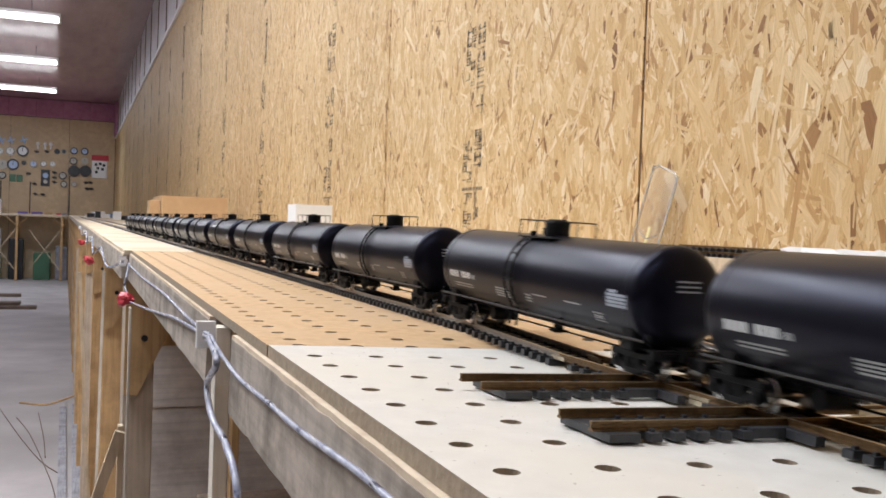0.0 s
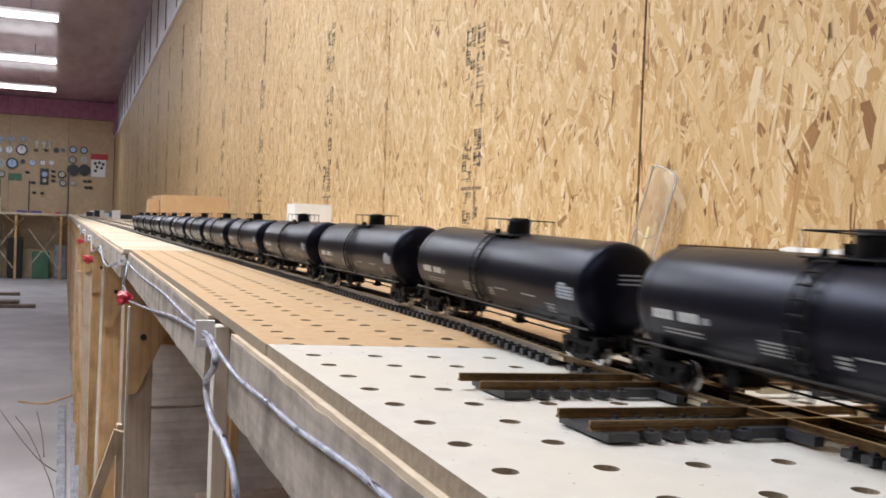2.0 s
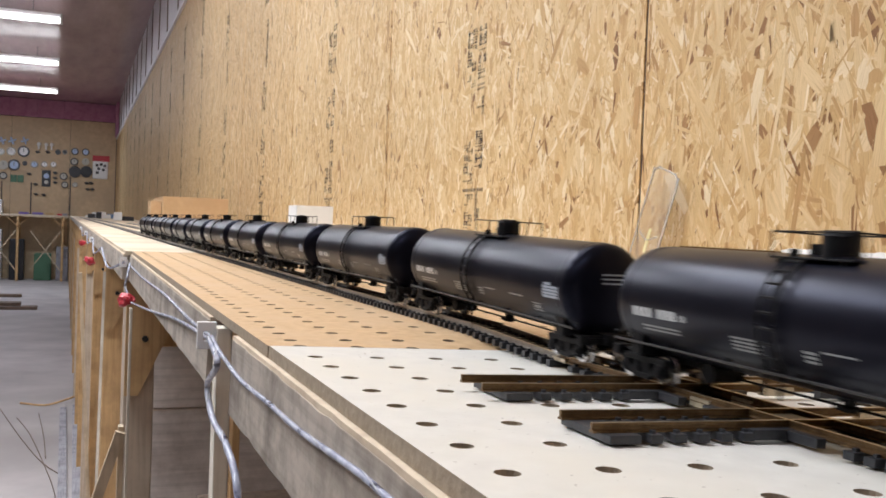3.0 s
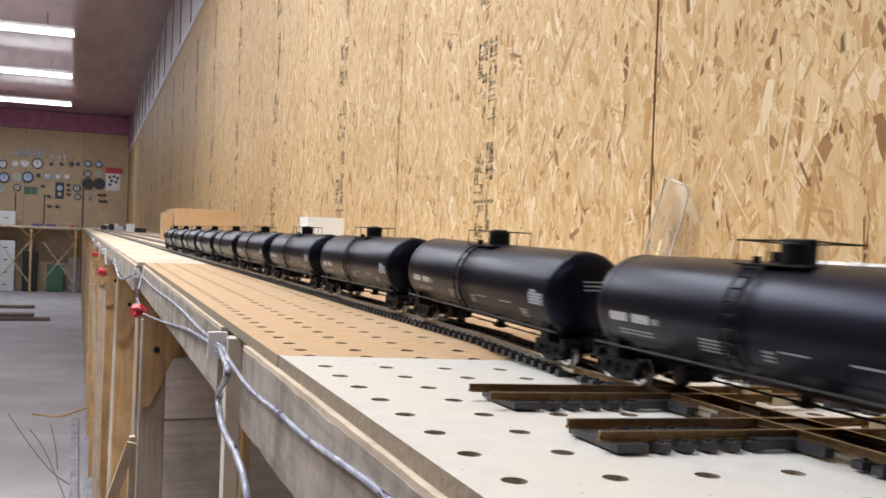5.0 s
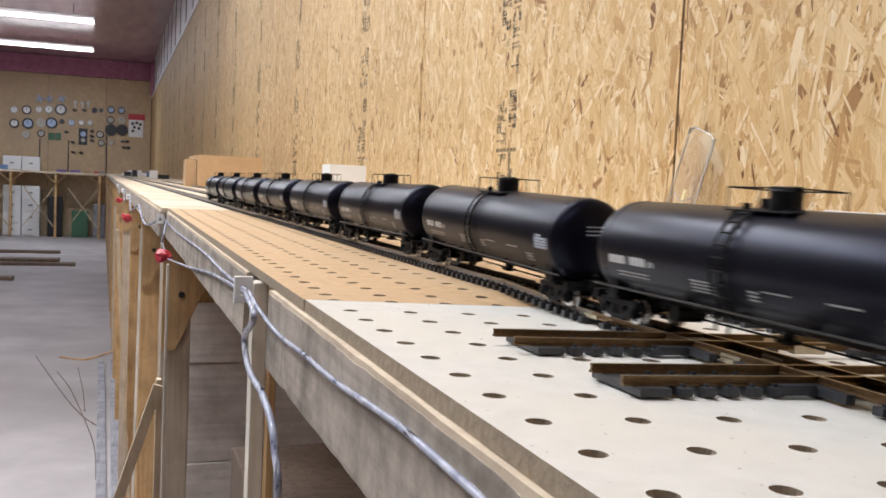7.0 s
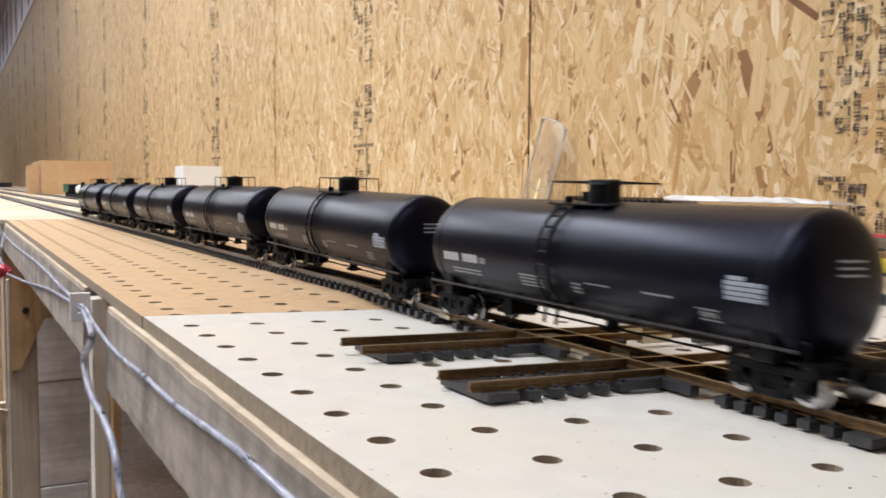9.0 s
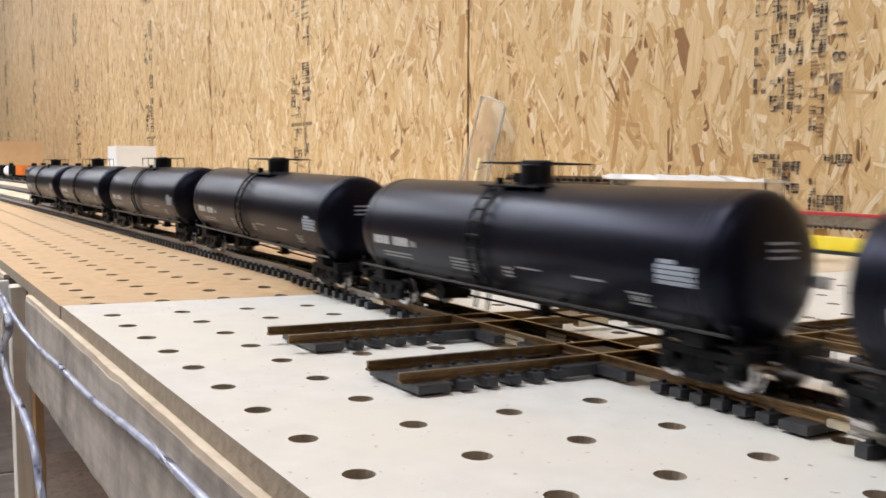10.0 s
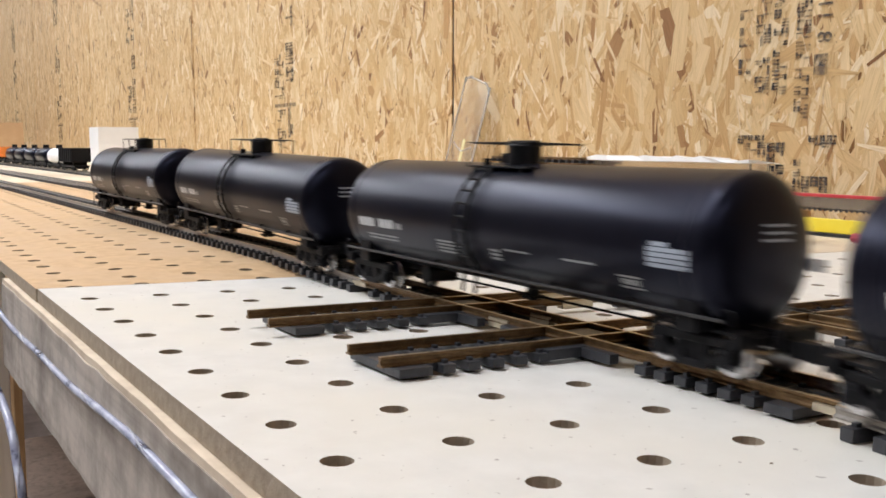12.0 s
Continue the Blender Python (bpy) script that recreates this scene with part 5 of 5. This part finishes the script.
# stack of spare track on a block
solid("wood_block", box(B(), 0.47, 0.54, 0.315, 0.42, 0.0003, 0.047, 0.001), M_PINEPALE, "small pale wooden block on the bench", "block", m=TILT)
for k in range(2):
    t = thing("spare_track", "short loose piece of dark model track on a block", "track", "spare track pieces", m=bp(0.505, 0.372, 0.0472 + 0.0056 * k, 0, 0, -4 + 7 * k))
    for sx in (-1, 1):
        l2, t2 = B(), B()
        rail(l2, t2, sx * GAUGE / 2, -0.085, 0.085)
        rl = part("rail", l2, M_RAIL, t)
        part("rail_head", t2, M_RAILTOP, rl)
    for j in range(18):
        share("tie", TIE, t, pose(0, -0.08 + j * 0.0094, 0))

# tool with red back and toothed edge, and a yellow rule, along the wall foot
saw = thing("mitre_saw_blade", "red-backed toothed saw blade lying along the wall", "saw", m=TILT)
part("back", box(B(), 0.615, 0.622, -0.06, 0.24, 0.0303, 0.0330, 0.0006), M_RED, saw, "red back strip")
part("blade", box(B(), 0.6175, 0.6195, -0.06, 0.24, 0.0210, 0.0303), M_STEEL, saw, "grey steel blade")
bm = B()
for k in range(60):
    y = -0.059 + k * 0.005
    vs = [bm.verts.new(p) for p in ((0.617, y, 0.0210), (0.617, y + 0.0045, 0.0210), (0.617, y + 0.0022, 0.0186), (0.62, y, 0.0210), (0.62, y + 0.0045, 0.0210), (0.62, y + 0.0022, 0.0186))]
    for q in ((0, 2, 1), (3, 4, 5), (0, 1, 4, 3), (1, 2, 5, 4), (2, 0, 3, 5)):
        bm.faces.new([vs[i] for i in q])
part("teeth", bm, M_GUNMETAL, saw, "dark saw teeth")
part("rest", box(B(), 0.612, 0.63, 0.17, 0.2, 0.0003, 0.0180, 0.001), M_PINE, saw)
part("rest", box(B(), 0.612, 0.63, -0.05, -0.02, 0.0003, 0.0180, 0.001), M_PINE, saw)
rule = solid("yellow_rule", box(B(), 0.585, 0.592, -0.1, 0.22, 0.0032, 0.0142, 0.0008), M_YELLOW, "yellow rule standing on edge near the wall", "rule", m=TILT)
part("foot", box(B(), 0.584, 0.593, -0.1, 0.22, 0.0003, 0.0030, 0.0004), M_GUNMETAL, rule, "dark lower edge strip")
solid("pencil", rod(B(), (0.54, 0.02, 0.0038), (0.552, 0.075, 0.0038), 0.0035, 8), M_RED, "red pencil lying on the bench", "pencil", m=TILT)



# parked freight cars on the siding
def parked_car(y, kind, mat, label):
    t = thing("parked_tank_car" if kind == "tank" else "parked_hopper", label, "freight car", "parked freight cars", m=on_track(y, 0.30))
    if kind == "tank":
        prof = [(-0.058, 0.001), (-0.056, 0.009), (-0.051, 0.014), (-0.045, 0.016)]
        bm = lathe_y(B(), prof + [(-a, r) for a, r in prof[::-1]], 28)
        bmesh.ops.translate(bm, verts=bm.verts[:], vec=(0, 0, 0.031))
        part("tank", bm, mat, t)
        part("manway", rod(B(), (0, 0, 0.046), (0, 0, 0.054), 0.006, 14), M_BLACK, t)
    else:
        bm = B()
        box(bm, -0.017, 0.017, -0.058, 0.058, 0.022, 0.048, 0.001)
        part("body", bm, mat, t)
        for k in range(7):
            part("rib", box(B(), -0.0185, -0.017, -0.054 + k * 0.018 - 0.001, -0.054 + k * 0.018 + 0.001, 0.022, 0.048), mat, t)
    part("sill", box(B(), -0.013, 0.013, -0.064, 0.064, 0.0125, 0.016, 0.0004), M_BLACK, t)
    for e in (-1, 1):
        part("saddle", box(B(), -0.012, 0.012, e * 0.044 - 0.005, e * 0.044 + 0.005, 0.0145, 0.0225, 0.0004), M_BLACK, t)
        tr = share("truck", TRUCK, t, pose(0, e * 0.044, 0))
        for d in (-1, 1):
            share("wheelset", WHEELS, tr, pose(0, d * 0.0103, RAIL_H + 0.0048))
    return t


for k, (kind, mat, label) in enumerate([("hopper", M_BLACK, "black model hopper car parked on the siding"), ("tank", M_CLIP, "white model tank car parked on the siding"),
                                        ("tank", M_TANK, "small black model tank car parked on the siding"), ("tank", M_TANK, "small black model tank car parked on the siding"),
                                        ("tank", M_TANK, "small black model tank car parked on the siding"), ("tank", M_TANK, "small black model tank car parked on the siding"),
                                        ("hopper", M_ORANGE, "orange model hopper car parked on the siding"), ("hopper", M_BLACK, "black model hopper car parked on the siding"),
                                        ("tank", M_CLIP, "white model tank car parked on the siding"), ("hopper", M_BLACK, "black model hopper car parked on the siding"),
                                        ("hopper", M_GREEN, "dark green model hopper car parked on the siding")]):
    parked_car(1.52 + k * 0.142, kind, mat, label)

# clutter at the far end of the bench
rng = random.Random(12)
for k in range(14):
    y = rng.uniform(9, 20)
    x_ = rng.uniform(0.0, 0.35)
    w = rng.uniform(0.05, 0.14)
    mat = rng.choice([M_BLUE, M_CLIP, M_GREYBOARD, M_WHITEBOX, M_GUNMETAL])
    nm = {M_BLUE: "blue", M_CLIP: "cream", M_GREYBOARD: "grey", M_WHITEBOX: "white", M_GUNMETAL: "dark"}[mat]
    solid("small_box", box(B(), x_, x_ + w, y, y + 0.12, 0.0003, rng.uniform(0.03, 0.1), 0.003), mat, "small " + nm + " box on the far part of the bench", "box", "bench clutter", m=LEVEL)

# ---------------------------------------------------------------- far bench and wall of instruments
FB0, FB1 = 21.8, 22.6
solid("far_bench_top", box(B(), -5.2, -0.32, FB0, FB1, -0.04, 0.0, 0.004), M_PALEBOARD, "pale board top of the bench along the far wall", "bench top")
for k in range(6):
    x_ = -0.45 - k * 0.9
    t = thing("far_trestle", "pine trestle with crossed braces under the far bench", "trestle", "far trestles")
    part("post", box(B(), x_, x_ + 0.05, FB0 + 0.02, FB0 + 0.1, FLOOR, -0.042, 0.003), M_PINE, t)
    part("post", box(B(), x_, x_ + 0.05, FB1 - 0.12, FB1 - 0.04, FLOOR, -0.042, 0.003), M_PINE, t)
    part("brace", beam(B(), (x_ - 0.01, FB0 + 0.01, -0.35), (x_ - 0.62, FB0 + 0.01, -1.2), 0.05, 0.02), M_PINEPALE, t)
    part("brace", beam(B(), (x_ - 0.62, FB0 - 0.012, -0.35), (x_ - 0.01, FB0 - 0.012, -1.2), 0.05, 0.02), M_PINEPALE, t)
    part("gusset", beam(B(), (x_ + 0.03, FB0 + 0.012, -0.25), (x_ + 0.26, FB0 + 0.012, -0.05), 0.07, 0.015), M_PLY, t)
    part("gusset", beam(B(), (x_ + 0.02, FB0 + 0.012, -0.25), (x_ - 0.21, FB0 + 0.012, -0.05), 0.07, 0.015), M_PLY, t)
for k, (x_, w, h, mat, lab) in enumerate([(-1.05, 0.22, 0.05, M_PURPLE, "purple"), (-1.32, 0.2, 0.05, M_PURPLE, "purple"), (-0.78, 0.16, 0.05, M_CARD, "brown"),
                                          (-0.55, 0.1, 0.04, M_RED, "red"), (-0.44, 0.1, 0.05, M_GREYBOARD, "grey"), (-2.6, 0.3, 0.1, M_BLUE, "blue")]):
    solid("parts_tray", box(B(), x_, x_ + w, FB0 + 0.1, FB0 + 0.35, 0.0005, h, 0.004), mat, lab + " parts tray on the far bench", "tray", "trays on the far bench")


def drawer_cabinet(x_, y_, z0, rows, label):
    t = thing("drawer_cabinet", label, "cabinet", "drawer cabinets")
    h = 0.27
    part("body", box(B(), x_, x_ + 0.36, y_, y_ + 0.4, z0, z0 + rows * h + 0.03, 0.004), M_CLIP, t)
    for k in range(rows):
        d = part("drawer", box(B(), x_ + 0.012, x_ + 0.348, y_ - 0.018, y_ - 0.0005, z0 + 0.02 + k * h, z0 + (k + 1) * h + 0.005, 0.004), M_WHITEBOX, t)
        part("handle", box(B(), x_ + 0.14, x_ + 0.22, y_ - 0.03, y_ - 0.0185, z0 + 0.14 + k * h, z0 + 0.16 + k * h, 0.003), M_GUNMETAL, d)
    return t


drawer_cabinet(-2.02, FB0 + 0.2, 0.0005, 1, "white drawer cabinet standing on the far bench")
drawer_cabinet(-2.40, FB0 + 0.2, 0.0005, 1, "white drawer cabinet standing on the far bench")
drawer_cabinet(-2.40, FB0 + 0.3, FLOOR, 4, "tall white drawer cabinet under the far bench")
drawer_cabinet(-2.02, FB0 + 0.3, FLOOR, 4, "tall white drawer cabinet under the far bench")
for k, (x_, w, mat, lab) in enumerate([(-1.0, 0.35, M_GREEN, "dark green"), (-0.55, 0.25, M_GREYBOARD, "grey"), (-1.5, 0.3, M_GUNMETAL, "black")]):
    solid("bin", box(B(), x_, x_ + w, FB0 + 0.35, FB0 + 0.65, FLOOR, FLOOR + 0.6 + 0.15 * k, 0.02), mat, lab + " bin under the far bench", "bin", "bins under the far bench")


def dial(x_, z, r, rim, face, label):
    t = thing("gauge", label, "gauge", "gauges on the far wall", m=pose(x_, FAR - 0.0005, z))
    part("bezel", rod(B(), (0, 0, 0), (0, -0.05, 0), r, 24), rim, t)
    part("face", rod(B(), (0, -0.0505, 0), (0, -0.053, 0), r * 0.72, 24), face, t, "round dial face")
    part("needle", box(B(), -r * 0.05, r * 0.05, -0.056, -0.0535, -r * 0.1, r * 0.6), M_GUNMETAL, t)
    return t


BEZEL = {"d": M_DIAL, "b": M_NICKEL, "k": M_GUNMETAL, "w": M_CLIP, "u": M_PALEBLUE, "y": M_DIAL}
for x_, z, r, rim, face in [(-1.75, 1.373, 0.075, 'd', 'w'), (-1.546, 1.386, 0.095, 'b', 'w'), (-1.293, 1.402, 0.125, 'k', 'w'), (-0.581, 1.434, 0.06, 'k', 'k'), (-0.439, 1.443, 0.055, 'b', 'k'), (-0.225, 1.47, 0.08, 'k', 'u'), (0.004, 1.471, 0.08, 'k', 'u'), (-1.698, 1.076, 0.1, 'd', 'y'), (-1.481, 1.088, 0.125, 'k', 'u'), (-1.264, 1.139, 0.05, 'k', 'k'), (-1.066, 1.125, 0.08, 'b', 'u'), (-0.856, 1.137, 0.07, 'b', 'w'), (-0.668, 1.148, 0.065, 'd', 'w'), (-0.231, 1.238, 0.085, 'k', 'y'), (0.009, 1.252, 0.08, 'd', 'y'), (-0.213, 1.008, 0.13, 'k', 'k'), (0.028, 1.021, 0.13, 'k', 'k'), (-1.693, 0.838, 0.08, 'k', 'y'), (-0.449, 0.892, 0.085, 'k', 'y'), (-0.42, 0.701, 0.075, 'k', 'd'), (-0.205, 0.712, 0.06, 'b', 'd'), (-1.999, 1.345, 0.1, 'k', 'w'), (-1.97, 1.047, 0.12, 'k', 'u'), (-2.256, 1.329, 0.08, 'd', 'w'), (-2.25, 1.031, 0.1, 'k', 'w'), (-2.009, 0.796, 0.08, 'd', 'y')]:
    dial(x_, z, r, BEZEL[rim], BEZEL[face], "round steam gauge with a dark bezel hung on the wall" if rim == "k" else "round steam gauge with a pale metal bezel hung on the wall")
for x_, z in [(-1.003, 1.408), (-0.793, 1.421), (-0.628, 0.959), (-0.625, 0.844), (-0.623, 0.742), (0.046, 0.764), (0.143, 0.769), (0.074, 0.623), (0.171, 0.627), (-1.165, 0.904), (-1.015, 0.455), (-0.851, 0.45), (-1.032, 0.683)]:
    solid("fitting", rod(rod(B(), (x_, FAR - 0.0006, z), (x_, FAR - 0.06, z), 0.035, 10, 0.022), (x_ - 0.05, FAR - 0.045, z + 0.01), (x_ + 0.05, FAR - 0.045, z - 0.01), 0.014, 8), M_GUNMETAL, "small dark pipe fitting hung on the far wall", "fitting", "fittings on the far wall")
for x_, z in [(-1.733, 1.612), (-1.534, 1.625), (-1.276, 1.643)]:
    t = thing("valve_handle", "pale blue cross valve handle hung on the far wall", "valve", "valve handles on the far wall", m=pose(x_, FAR - 0.03, z))
    part("hub", rod(B(), (0, 0.0294, 0), (0, -0.02, 0), 0.03, 12), M_PALEBLUE, t)
    for a in (0, 90):
        c_, s_ = 0.085 * math.cos(math.radians(a + 20)), 0.085 * math.sin(math.radians(a + 20))
        part("spoke", rod(B(), (-c_, -0.01, -s_), (c_, -0.01, s_), 0.02, 8), M_PALEBLUE, t)
for x_, z in [(-0.984, 1.587), (-0.832, 1.584), (-0.715, 1.592)]:
    solid("white_fitting", rod(rod(B(), (x_, FAR - 0.0006, z), (x_, FAR - 0.09, z), 0.045, 12, 0.03), (x_, FAR - 0.05, z), (x_, FAR - 0.05, z - 0.12), 0.02, 8), M_CLIP, "small white enamel fitting hung on the far wall", "fitting", "white fittings on the far wall")
for x_ in (-1.545, -1.405):
    solid("wall_plate", box(B(), x_, x_ + 0.125, FAR - 0.02, FAR - 0.0006, 0.71, 0.87, 0.004), M_GREEN, "green enamel nameplate hung on the far wall", "plate", "green plates")
plate = solid("instrument_plate", box(B(), -0.905, -0.72, FAR - 0.02, FAR - 0.0006, 0.64, 1.01, 0.004), M_GUNMETAL, "dark framed instrument plate on the far wall", "plate")
part("dial_face", rod(B(), (-0.81, FAR - 0.0205, 0.88), (-0.81, FAR - 0.03, 0.88), 0.06, 20), M_PALEBLUE, plate)
part("dial_face", rod(B(), (-0.81, FAR - 0.0205, 0.74), (-0.81, FAR - 0.03, 0.74), 0.045, 20), M_DIAL, plate)
for x_, z1 in ((-0.30, 0.9), (-1.12, 0.72), (-1.72, 0.72)):
    part("panel_gap", box(B(), x_ - 0.012, x_ + 0.012, FAR - 0.004, FAR - 0.0004, 0.001, z1), M_SEAM, wall_north, "dark gap between wall boards")
PX, PZ = 0.165, 0.877
poster = solid("poster", box(B(), PX, PX + 0.33, FAR - 0.03, FAR - 0.0006, PZ, PZ + 0.46, 0.02), M_CLIP, "pale printed poster hung on the far wall", "poster")
part("header", box(B(), PX - 0.01, PX + 0.36, FAR - 0.034, FAR - 0.0305, PZ + 0.40, PZ + 0.53, 0.001), M_RED, poster, "faded red header")
for k, (dx, dz) in enumerate([(0.06, 0.28), (0.15, 0.3), (0.23, 0.27), (0.1, 0.2), (0.2, 0.18), (0.07, 0.11)]):
    part("print_block", box(B(), PX + dx, PX + dx + 0.06, FAR - 0.033, FAR - 0.0302, PZ + dz, PZ + dz + 0.06), M_GUNMETAL, poster)


# ---------------------------------------------------------------- what moves
def motions():
    for c, y0 in CARS:
        walk(c, [(k / 4, on_track(y0 - float(np.interp(k / 4, *zip(*TRAVEL))), span=0.079)) for k in range(49)])


motions()
